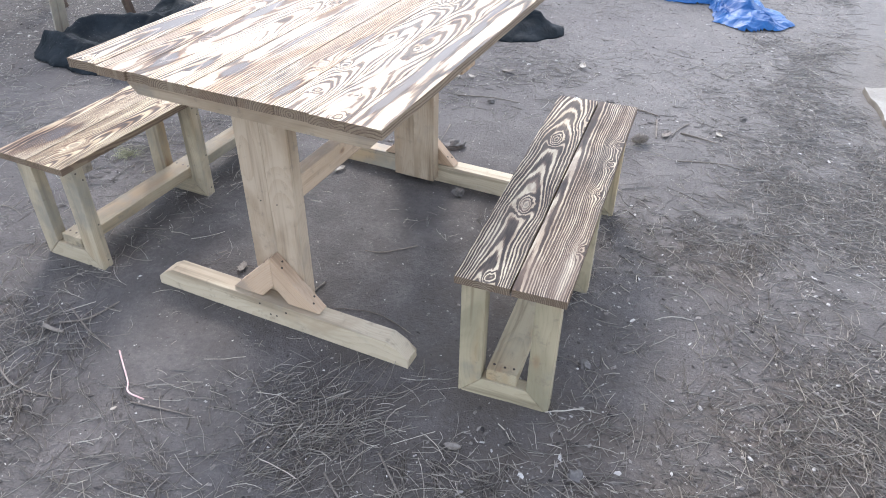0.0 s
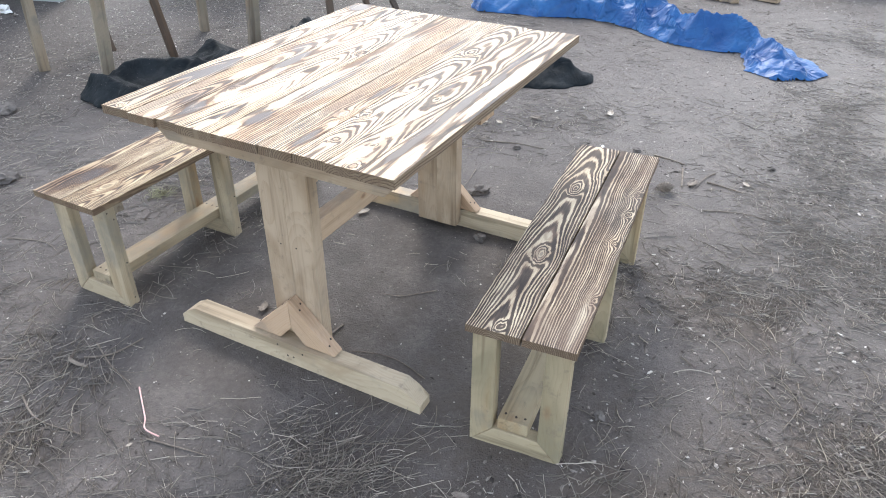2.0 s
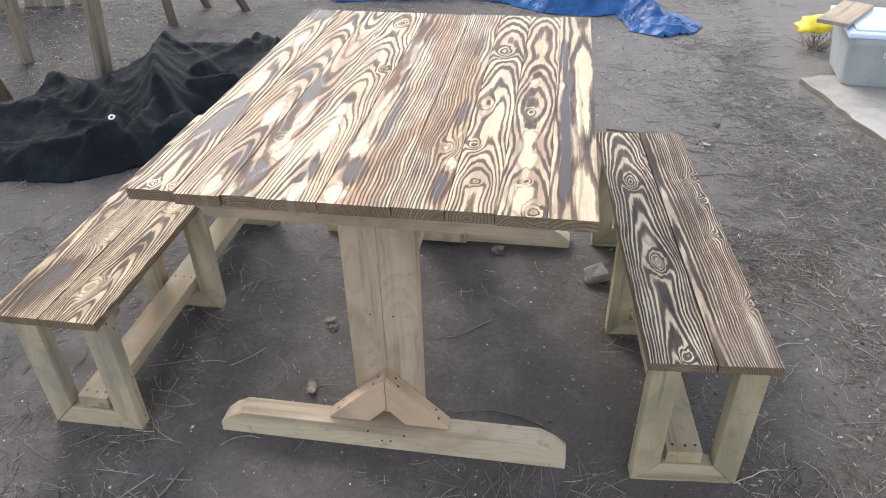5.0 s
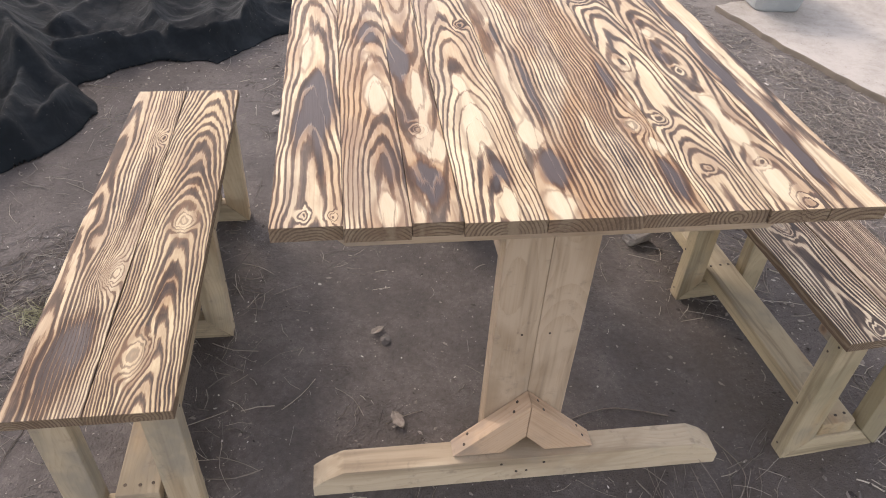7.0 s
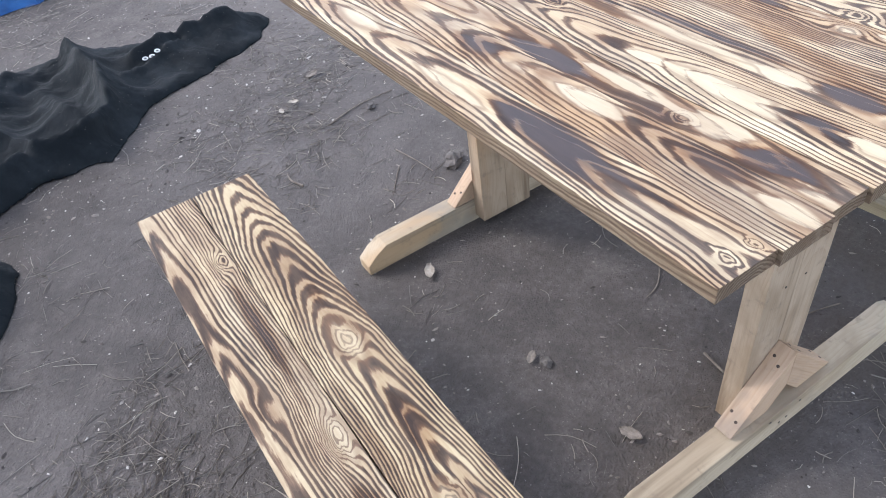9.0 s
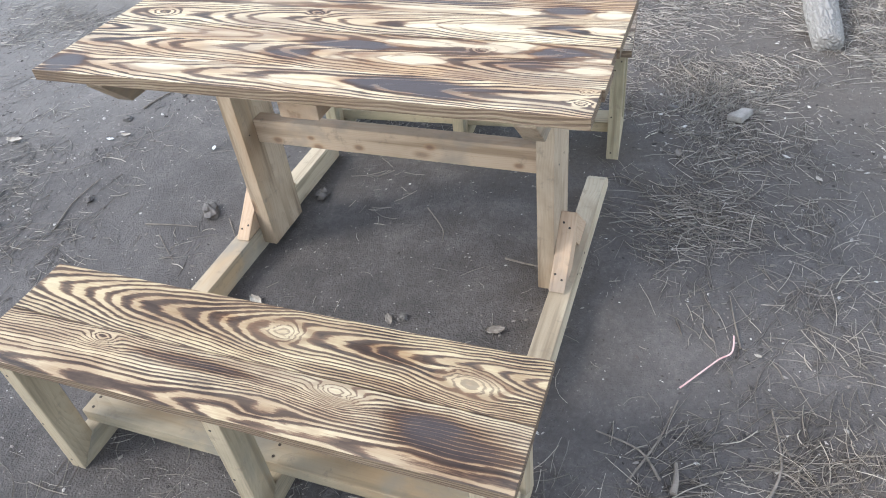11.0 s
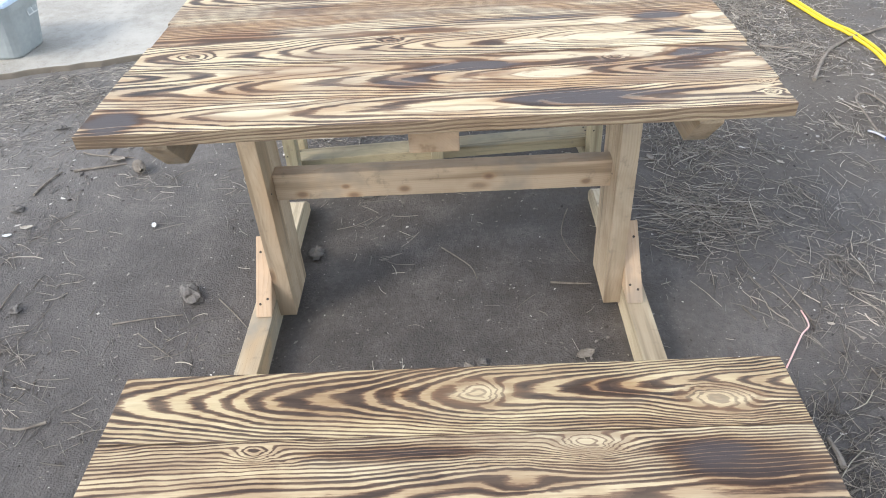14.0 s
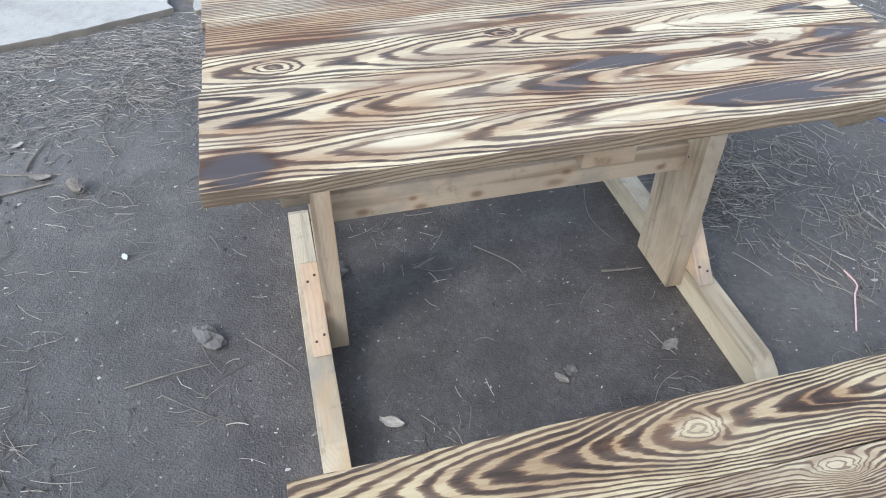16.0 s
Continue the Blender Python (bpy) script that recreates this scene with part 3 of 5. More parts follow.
def make_plank(seed, a, b, wood, knots, patches):
    """One plank of the table top between x = a and x = b; knots and patches at places on the table."""
    mid, cx, cy = (a + b) / 2, -1.02, 1.705
    mat = charred(*wood[:5], seed + 1.0, [(x - mid, y - cy, ru, rv, am) for x, y, ru, rv, am in knots],
                  [(x - mid, y - cy, ru, rv, am) for x, y, ru, rv, am in patches], *wood[5:])
    rnd = random.Random(seed)
    lo, hi = 1.108 - cy + rnd.uniform(-0.004, 0.004), 2.302 - cy + rnd.uniform(-0.006, 0.006)
    half = (b - a) / 2 - 0.0002
    pts = [(half - rnd.uniform(0, 0.0006), lo + (hi - lo) * k / 12) for k in range(13)]
    pts += [(-half + rnd.uniform(0, 0.0005), hi - (hi - lo) * k / 12) for k in range(13)]
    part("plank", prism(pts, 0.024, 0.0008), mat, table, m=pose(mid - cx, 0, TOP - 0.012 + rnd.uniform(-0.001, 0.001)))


# wood: pith across, depth, slope, drift, ring pitch, tone, cloud, wash
make_plank(0, -1.47, -1.371, (0.004, 0.06, 0.03, 0.02, 0.0085, 0.56, 0.4, 0.35), ((-1.424, 1.133, 0.014, 0.02, 0.02), (-1.386, 1.13, 0.01, 0.014, 0.02)),
           ((-1.408, 1.46, 0.025, 0.11, -1.1), (-1.44, 1.36, 0.01, 0.06, -0.6), (-1.425, 2.255, 0.045, 0.045, -0.95), (-1.432, 1.67, 0.011, 0.085, 0.6), (-1.39, 1.75, 0.008, 0.09, -0.6), (-1.4, 1.27, 0.012, 0.06, -0.5), (-1.41, 2.02, 0.022, 0.07, 0.5), (-1.386, 1.85, 0.012, 0.06, 0.4)))
make_plank(1, -1.371, -1.278, (0.018, 0.055, 0.05, 0.03, 0.0088, 0.58, 0.4, 0.55), (),
           ((-1.307, 1.49, 0.031, 0.1, -0.75), (-1.307, 1.486, 0.02, 0.068, 1.7), (-1.3, 1.265, 0.02, 0.06, -0.6), (-1.307, 1.15, 0.016, 0.045, 0.7), (-1.314, 1.745, 0.026, 0.06, -0.75), (-1.315, 1.655, 0.014, 0.04, 0.5), (-1.345, 1.37, 0.012, 0.06, 0.3), (-1.355, 1.2, 0.01, 0.08, 0.3)))
make_plank(2, -1.278, -1.206, (0.0, 0.06, -0.04, 0.02, 0.0095, 0.54, 0.45, 0.5), ((-1.246, 1.362, 0.016, 0.026, 0.03),),
           ((-1.244, 1.41, 0.03, 0.17, -0.7), (-1.234, 1.475, 0.0135, 0.09, 1.7), (-1.238, 1.315, 0.02, 0.055, 1.5), (-1.246, 1.363, 0.012, 0.012, -0.4), (-1.262, 1.65, 0.022, 0.08, -1.0), (-1.24, 1.215, 0.026, 0.05, -0.8), (-1.264, 1.15, 0.009, 0.045, 0.6), (-1.24, 1.95, 0.02, 0.12, 0.4), (-1.215, 1.3, 0.006, 0.2, 0.4)))
make_plank(3, -1.206, -1.088, (-0.006, 0.055, 0.06, 0.03, 0.0088, 0.62, 0.3, 0.3), ((-1.118, 1.79, 0.018, 0.03, 0.022), (-1.15, 2.19, 0.024, 0.05, 0.025)),
           ((-1.15, 1.33, 0.0165, 0.13, 0.9), (-1.143, 1.225, 0.017, 0.055, -1.3), (-1.137, 1.14, 0.0085, 0.045, 1.5), (-1.159, 1.525, 0.009, 0.03, 0.8), (-1.157, 1.6, 0.012, 0.035, -0.5), (-1.114, 1.79, 0.012, 0.02, -0.5), (-1.17, 1.9, 0.02, 0.1, 0.3)))
make_plank(4, -1.088, -0.948, (-0.055, 0.035, 0.0, 0.02, 0.0105, 0.56, 0.3, 0.6), (),
           ((-1.062, 1.54, 0.014, 0.13, 0.55), (-1.03, 1.52, 0.012, 0.14, -0.8), (-1.063, 1.326, 0.016, 0.036, 1.1), (-1.05, 1.235, 0.022, 0.055, -0.95), (-1.06, 1.145, 0.022, 0.035, 0.7), (-1.055, 1.75, 0.014, 0.06, -0.7), (-1.06, 1.9, 0.02, 0.1, 0.35), (-1.05, 2.1, 0.03, 0.1, -0.4)))
make_plank(5, -0.948, -0.849, (0.06, 0.03, 0.0, 0.02, 0.0095, 0.53, 0.3, 0.5), ((-0.88, 1.358, 0.025, 0.04, 0.022),),
           ((-0.88, 1.358, 0.018, 0.022, 0.5), (-0.864, 1.285, 0.013, 0.026, 0.9), (-0.87, 1.205, 0.014, 0.06, -0.85), (-0.872, 1.53, 0.011, 0.08, -0.8), (-0.866, 1.44, 0.012, 0.04, 0.5), (-0.887, 2.01, 0.01, 0.07, -0.6), (-0.9, 1.9, 0.03, 0.2, -0.1)))
make_plank(6, -0.849, -0.757, (0.0, 0.05, 0.07, 0.05, 0.0105, 0.55, 0.25, 0.12), ((-0.828, 1.38, 0.022, 0.032, 0.026), (-0.807, 1.22, 0.018, 0.026, 0.02), (-0.812, 1.96, 0.028, 0.06, 0.03), (-0.82, 1.6, 0.024, 0.07, 0.02)),
           ((-0.8, 1.2, 0.04, 0.1, 0.15), (-0.825, 1.56, 0.012, 0.03, 0.4), (-0.82, 1.64, 0.012, 0.02, -0.4)))
make_plank(7, -0.757, -0.664, (0.0, 0.06, 0.03, 0.04, 0.0105, 0.58, 0.4, 0.2), ((-0.717, 1.566, 0.014, 0.022, 0.02), (-0.711, 1.232, 0.016, 0.02, 0.022), (-0.69, 1.12, 0.025, 0.04, 0.03)),
           ((-0.712, 1.37, 0.017, 0.1, 0.85), (-0.716, 1.175, 0.022, 0.055, 0.8), (-0.728, 1.645, 0.013, 0.055, -0.75), (-0.714, 1.487, 0.012, 0.018, -0.9), (-0.72, 1.75, 0.012, 0.025, 0.6), (-0.719, 1.81, 0.012, 0.04, -0.6), (-0.711, 1.232, 0.01, 0.01, -0.6), (-0.702, 1.38, 0.006, 0.025, -0.7)))
make_plank(8, -0.664, -0.573, (0.02, 0.07, 0.0, 0.02, 0.0135, 0.63, 0.25, 0.15), (),
           ((-0.637, 1.375, 0.016, 0.13, -1.25), (-0.636, 1.235, 0.009, 0.07, -0.9), (-0.64, 1.58, 0.0135, 0.1, -1.2), (-0.634, 1.76, 0.013, 0.07, -1.15), (-0.648, 1.95, 0.012, 0.1, -0.95), (-0.645, 1.733, 0.009, 0.016, 1.3), (-0.612, 1.45, 0.009, 0.3, 0.55), (-0.655, 1.36, 0.005, 0.2, 0.6)))


def make_trestle(face, out):
    """One end of the table; face is the outer face of its post, out points away from the table's middle."""
    def put(name, pts, thick, x, y, z, way, across, mat, label=""):
        return part(name, prism(pts, thick, 0.0018), mat, table, label, m=turned((x, y - 1.705, z), way, across))

    o = Vector((0, out, 0))
    for x in (-0.043, 0.041):
        h = 0.73 if x < 0 else 0.728
        post = put("post", [(-0.0418, 0), (0.0418, 0), (0.0418, h), (-0.0418, h)], 0.044, x, face - out * 0.022, 0.018, (0, 0, 1), o, pine_table)
        for px, pz in ((0.012 if x < 0 else -0.018, 0.373),):
            part("screw", cyl(0.0024, 0.0014, 8), m_nail, post, m=pose(px, pz, 0.0223))
            part("screw", cyl(0.0024, 0.0014, 8), m_nail, post, m=pose(px, pz, -0.0223))
    # foot with sloped ends
    top, half = 0.075, 0.445
    foot = put("foot", [(0.0, -half), (0.0, half), (-top * 0.4, half), (-top * 0.75, half - 0.03), (-top, half - 0.065), (-top, -half + 0.065), (-top * 0.75, -half + 0.03), (-top * 0.4, -half)],
        0.0565, 0, face + out * 0.0285, -0.003, (1, 0, 0), (0, -1, 0), pine_pale)
    for side in (-1, 1):
        for fx, fz in ((-0.049, 0.06), (-0.014, 0.03), (0.008, 0.031), (0.044, 0.056)):
            part("screw", cyl(0.0032, 0.0014, 8), m_nail, foot, m=pose(-fz, fx, 0.0285 * side))
    # mitred brace pair standing on the foot
    for side in (-1, 1):
        lo, hi = 0.076, 0.226
        pts = [(side * 0.0006, hi), (side * 0.152, lo), (side * 0.046, lo), (side * 0.0006, lo + 0.05)]
        way = Vector((-side, 0, 1)).normalized()
        m = turned((0, face + out * 0.021 - 1.705, 0), way, o)
        inv = m.inverted()
        flat = [inv @ Vector((x, face + out * 0.021 - 1.705, z)) for x, z in pts]
        br = part("brace", prism([(p.x, p.y) for p in flat], 0.041, 0.0015), pine_pink, table, "pinkish mitred pine brace", m=m)
        slope = Vector((side, 0, 0.99)).normalized()
        for f, g in ((0.14, -0.009), (0.2, 0.008), (0.78, -0.01), (0.84, 0.009)):
            spot = Vector((side * 0.152 * f, face + out * (0.021 + g) - 1.705, hi - (hi - lo) * f)) + slope * 0.0006
            sc = part("screw", cyl(0.0034, 0.0014, 8), m_nail, br)
            sc.matrix_local = inv @ turned(spot, (0, 1, 0), slope)
    # cleat under the top, with sloped ends
    pts = [(0.0, -0.415), (0.0, 0.415), (0.025, 0.415), (0.092, 0.35), (0.092, -0.35), (0.025, -0.415)]
    put("cleat", pts, 0.042, 0, face + out * 0.022, TOP - 0.0245, (1, 0, 0), (0, -1, 0), pine_table)


for f, o in ((1.253, -1), (2.167, 1)):
    make_trestle(f, o)
part("stretcher", box(0.044, 0.828, 0.074, 0.004), pine_knots, table, "knotty pinkish pine stretcher", m=pose(0.0, 0.004, 0.386))
part("middle_cleat", box(0.09, 0.78, 0.07, 0.003), pine_pink, table, m=turned((0, 0.0, TOP - 0.0595), (1, 0, 0), (0, 0, 1)))


# ---------------------------------------------------------------- benches
def make_bench(name, label, m, half, planks, frames, shift, pine_bench):
    """Seat along local y; planks: (x0, x1, charred args); frames: outer faces along y with the way they face."""
    bench = tagged(empty(name, m), label, "bench", "benches beside the table")
    top, thick, w, lw, rise = 0.398, 0.022, 0.124, 0.063, 0.058
    for k, (x0, x1, args, knots, patches) in enumerate(planks):
        mid, hw = (x0 + x1) / 2, (x1 - x0) / 2 - 0.0003
        rnd = random.Random(k + half)
        mat = charred(*args[:5], args[5], [(a - mid, b, c, d, e) for a, b, c, d, e in knots], [(a - mid, b, c, d, e) for a, b, c, d, e in patches], *args[6:])
        pts = [(hw - rnd.uniform(0, 0.0012), -half + 2 * half * i / 14) for i in range(15)]
        pts += [(-hw + rnd.uniform(0, 0.0012), half - 2 * half * i / 14) for i in range(15)]
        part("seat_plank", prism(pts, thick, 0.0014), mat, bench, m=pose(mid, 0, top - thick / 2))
    under = top - thick
    for y, out in frames:
        yc = y - out * 0.02
        for side in (-1, 1):
            # upright, mitred at the foot; local y runs up
            pts = [(side * w, -0.008), (side * w, under), (side * (w - lw), under), (side * (w - lw), rise)]
            leg = part("leg", prism([(-px + side * (w - lw / 2), py) for px, py in pts], 0.04), pine_bench, bench, m=turned((side * (w - lw / 2), yc, 0), (0, 0, 1), (0, 1, 0)))
            for dz, dy in ((0.024, 0.006), (under - 0.02, -0.01), (under - 0.05, 0.008), (0.16, 0.011)):
                part("screw", cyl(0.0028, 0.0014, 8), m_nail, leg, m=turned((-side * lw / 2, dz, dy), (0, 1, 0), (-side, 0, 0)))
        pts = [(-w + 0.001, -0.008), (w - 0.001, -0.008), (w - lw, rise - 0.001), (-w + lw, rise - 0.001)]
        part("foot_rail", prism([(z, x) for x, z in pts], 0.04), pine_bench, bench, m=turned((0, yc, 0), (1, 0, 0), (0, 1, 0)))
        if out:
            part("seat_cleat", box(0.038, 2 * w - 0.012, 0.04), pine_grey, bench, m=turned((0, y - out * 0.06, under - 0.02), (1, 0, 0), (0, 0, 1)))
    lo, hi = min(f[0] for f in frames) + 0.006, max(f[0] for f in frames) - 0.006
    low = part("low_stretcher", box(0.083, hi - lo, 0.038), pine_bench, bench, m=pose(shift, (lo + hi) / 2, rise + 0.019))
    for y, out in frames:
        for x in (-0.026, 0.003, 0.027):
            part("screw", cyl(0.0036, 0.0016, 8), m_nail, low, m=pose(x, y - out * (0.026 + 0.1 * abs(x)) - (lo + hi) / 2, 0.0192))
    return bench


L = lambda pts: [(x + 1.802, y - 1.695, *r) for x, y, *r in pts]
outer = (-0.139, -0.006, (-0.05, 0.035, 0.02, 0.02, 0.0092, 11.0, 0.53, 0.4, 0.2, 0.85, 0.7, 0.9),
     L([(-1.831, 1.482, 0.022, 0.055, 0.04), (-1.83, 2.0, 0.018, 0.04, 0.03), (-1.9, 1.59, 0.025, 0.06, 0.012)]),
     L([(-1.88, 1.24, 0.045, 0.1, -0.6), (-1.9, 1.595, 0.035, 0.06, -0.2), (-1.84, 1.77, 0.014, 0.12, -0.6), (-1.85, 1.31, 0.02, 0.06, -0.5), (-1.83, 1.48, 0.022, 0.055, 0.4), (-1.82, 1.62, 0.015, 0.05, 0.2), (-1.9, 2.1, 0.04, 0.15, 0.1)]))
inner = (-0.006, 0.138, (0.015, 0.052, 0.078, 0.02, 0.009, 12.0, 0.5, 0.45, 0.15, 0.95, 0.7, 0.84),
     L([(-1.724, 1.65, 0.03, 0.05, 0.035), (-1.75, 1.255, 0.03, 0.055, 0.035)]),
     L([(-1.725, 1.42, 0.02, 0.07, -0.5), (-1.724, 1.65, 0.024, 0.06, 0.5), (-1.75, 1.255, 0.024, 0.055, 0.5), (-1.72, 1.79, 0.014, 0.03, -0.4)]))
make_bench("bench", "low pine bench with torch-burnt seat on the dark cloth side", pose(-1.802, 1.695, 0), 0.57, [outer, inner], ((-0.529, -1), (0.005, 0), (0.525, 1)), 0.005, pine_tan)

R = lambda pts: [(math.cos(a) * (x + 0.336) + math.sin(a) * (y - 1.738), -math.sin(a) * (x + 0.336) + math.cos(a) * (y - 1.738), *r) for x, y, *r in pts for a in (radians(4.4),)]
inner = (-0.138, 0.002, (0.0, 0.05, 0.05, 0.02, 0.01, 21.0, 0.36, 0.2, 0.05, 0.65, 0.4),
     R([(-0.381, 1.537, 0.028, 0.06, 0.042), (-0.423, 1.953, 0.028, 0.06, 0.036), (-0.352, 1.2, 0.022, 0.036, 0.028), (-0.35, 2.1, 0.03, 0.045, -0.03)]),
     R([(-0.381, 1.537, 0.014, 0.025, 0.5), (-0.397, 1.65, 0.014, 0.035, 0.4), (-0.33, 1.7, 0.02, 0.1, -0.2)]))
outer = (0.004, 0.138, (-0.06, 0.03, 0.01, 0.02, 0.0088, 22.0, 0.33, 0.3, 0.2, 0.6, 0.4),
     R([(-0.236, 2.0, 0.02, 0.035, 0.025), (-0.229, 1.864, 0.018, 0.03, 0.025), (-0.219, 1.684, 0.016, 0.025, 0.02), (-0.185, 1.4, 0.018, 0.03, 0.02)]),
     R([(-0.19, 1.3, 0.02, 0.14, 0.4), (-0.26, 1.25, 0.04, 0.07, 0.25), (-0.29, 1.75, 0.03, 0.1, -0.25), (-0.24, 2.2, 0.05, 0.08, 0.2)]))
make_bench("bench", "low pine bench with torch-burnt striped seat on the open side", pose(-0.336, 1.738, 0, 0, 0, 4.4), 0.56, [inner, outer], ((-0.541, -1), (0.01, 0), (0.51, 1)), -0.008, pine_green)


# ---------------------------------------------------------------- concrete slabs and tote
def make_slab(name, label, pts, z):
    cx, cy = sum(p[0] for p in pts) / len(pts), sum(p[1] for p in pts) / len(pts)
    rnd, edge = random.Random(7), []
    for (x0, y0), (x1, y1) in zip(pts, pts[1:] + pts[:1]):
        k = max(2, int(math.hypot(x1 - x0, y1 - y0) / 0.06))
        edge += [(x0 + (x1 - x0) * i / k - cx + rnd.gauss(0, 0.006), y0 + (y1 - y0) * i / k - cy + rnd.gauss(0, 0.006)) for i in range(k)]
    bm = prism(edge, 0.14, 0.008)
    tagged(part(name, bm, m_concrete, m=pose(cx, cy, z - 0.07)), label, "paving slab", kind="structure")


make_slab("pavement", "pale worn concrete slab with a rough edge", [(0.612, 3.89), (0.715, 3.45), (0.82, 3.06), (0.99, 2.6), (2.6, 2.9), (2.6, 4.5), (1.2, 4.1)], 0.028)
make_slab("pavement", "pale worn concrete slab beside the other slab", [(0.95, 2.5), (1.12, 1.95), (2.6, 2.1), (2.6, 2.84)], 0.022)


def make_tote():
    tote = tagged(empty("storage_tote", pose(0.925, 3.965, 0.028, 0, 0, -5)), "grey plastic storage tote with a pale blue lid", "storage box")
    bm = bmesh.new()
    rings = []
    for z, hx, hy, r in ((0, 0.116, 0.178, 0.045), (0.01, 0.124, 0.186, 0.05), (0.225, 0.15, 0.225, 0.05), (0.23, 0.162, 0.238, 0.05), (0.262, 0.164, 0.24, 0.05)):
        ring = []
        for sx, sy, a0 in ((1, 1, 0), (-1, 1, 90), (-1, -1, 180), (1, -1, 270)):
            for k in range(5):
                a = radians(a0 + 22.5 * k)
                ring.append(bm.verts.new((sx * (hx - r) + r * math.cos(a), sy * (hy - r) + r * math.sin(a), z)))
        rings.append(ring)
    for a, b in zip(rings, rings[1:]):
        for k in range(20):
            bm.faces.new((a[k], a[(k + 1) % 20], b[(k + 1) % 20], b[k]))
    bm.faces.new(rings[0][::-1])
    bm.faces.new(rings[-1])
    part("body", bm, m_tub, tote)
    lid = part("lid", box(0.345, 0.497, 0.026, 0.01), m_lid, tote, "pale blue plastic lid", m=pose(0, 0, 0.276))
    part("lid_panel", box(0.27, 0.41, 0.012, 0.005), m_lid, lid, m=pose(0, 0, 0.016))
    part("sticker", box(0.08, 0.002, 0.045, 0.0), m_sticker, tote, "clear plastic sticker with illegible print", m=pose(0.055, -0.2195, 0.19, -9.5))
    for x, z in ((0.035, 0.19), (0.075, 0.19)):
        part("print_panel", box(0.03, 0.0015, 0.034, 0.0), m_tub, tote, m=pose(x, -0.2212, z, -9.5))
    board = part("offcut_board", box(0.15, 0.42, 0.02), pine_table, m=pose(0.783, 4.0, 0.336, 0, 0, -33))
    tagged(board, "bare pine offcut lying across the tote lid", "board")


make_tote()
def make_shrub():
    rnd, me = random.Random(4), bpy.data.meshes.new("dead_shrub")
    bm = bmesh.new()
    for k in range(46):
        a, lean = rnd.uniform(0, 6.28), rnd.uniform(0.25, 1.3)
        x, y = rnd.gauss(0, 0.035), rnd.gauss(0, 0.03)
        l = rnd.uniform(0.06, 0.17)
        d = Vector((math.cos(a) * math.sin(lean), math.sin(a) * math.sin(lean), math.cos(lean)))
        pts = [(x, y, -0.005), tuple(Vector((x, y, 0)) + d * l * 0.5 + Vector((rnd.gauss(0, 0.012), rnd.gauss(0, 0.012), 0))), tuple(Vector((x, y, max(0.0, 0.01 - 0.02 * lean))) + d * l)]
        piece = tube(pts, rnd.uniform(0.0015, 0.0035), 5, 3, lambda t: 1 - 0.6 * t)
        piece.to_mesh(me)
        piece.free()
        bm.from_mesh(me)
    tagged(part("dead_shrub", bm, m_twig, m=pose(0.83, 4.46, 0.0)), "clump of dark dead twigs beside the tote", "shrub")


make_shrub()
tagged(part("folded_sheet", rock(0.12, 0.09, 0.03, 4.0, 0.35), m_yellow, m=pose(0.82, 4.47, 0.14, 8, -6, 20), smooth=True), "crumpled yellow plastic sheet lying on dead twigs", "plastic sheet")


# ---------------------------------------------------------------- cloth heaps
CLOTH_EDGE = [(-3.5, 2.42), (-3.3, 2.36), (-3.07, 2.33), (-2.9, 2.36), (-2.64, 2.38), (-2.54, 2.46), (-2.42, 2.56), (-2.34, 2.7), (-2.28, 2.88), (-2.36, 3.03), (-2.43, 3.1), (-2.36, 3.17), (-2.24, 3.29), (-2.13, 3.34), (-2.0, 3.34),
              (-1.9, 3.32), (-1.77, 3.47), (-1.68, 3.6), (-1.5, 3.66), (-1.32, 3.72), (-1.15, 3.8), (-0.98, 3.99), (-1.02, 4.13), (-1.2, 4.17), (-1.45, 4.15), (-1.65, 4.26), (-1.95, 4.36),
              (-2.14, 4.34), (-2.35, 4.24), (-2.6, 4.16), (-2.85, 4.08), (-3.0, 3.9), (-3.06, 3.68), (-3.2, 3.54), (-3.36, 3.4), (-3.42, 3.15), (-3.5, 2.9), (-3.56, 2.7), (-3.56, 2.52)]
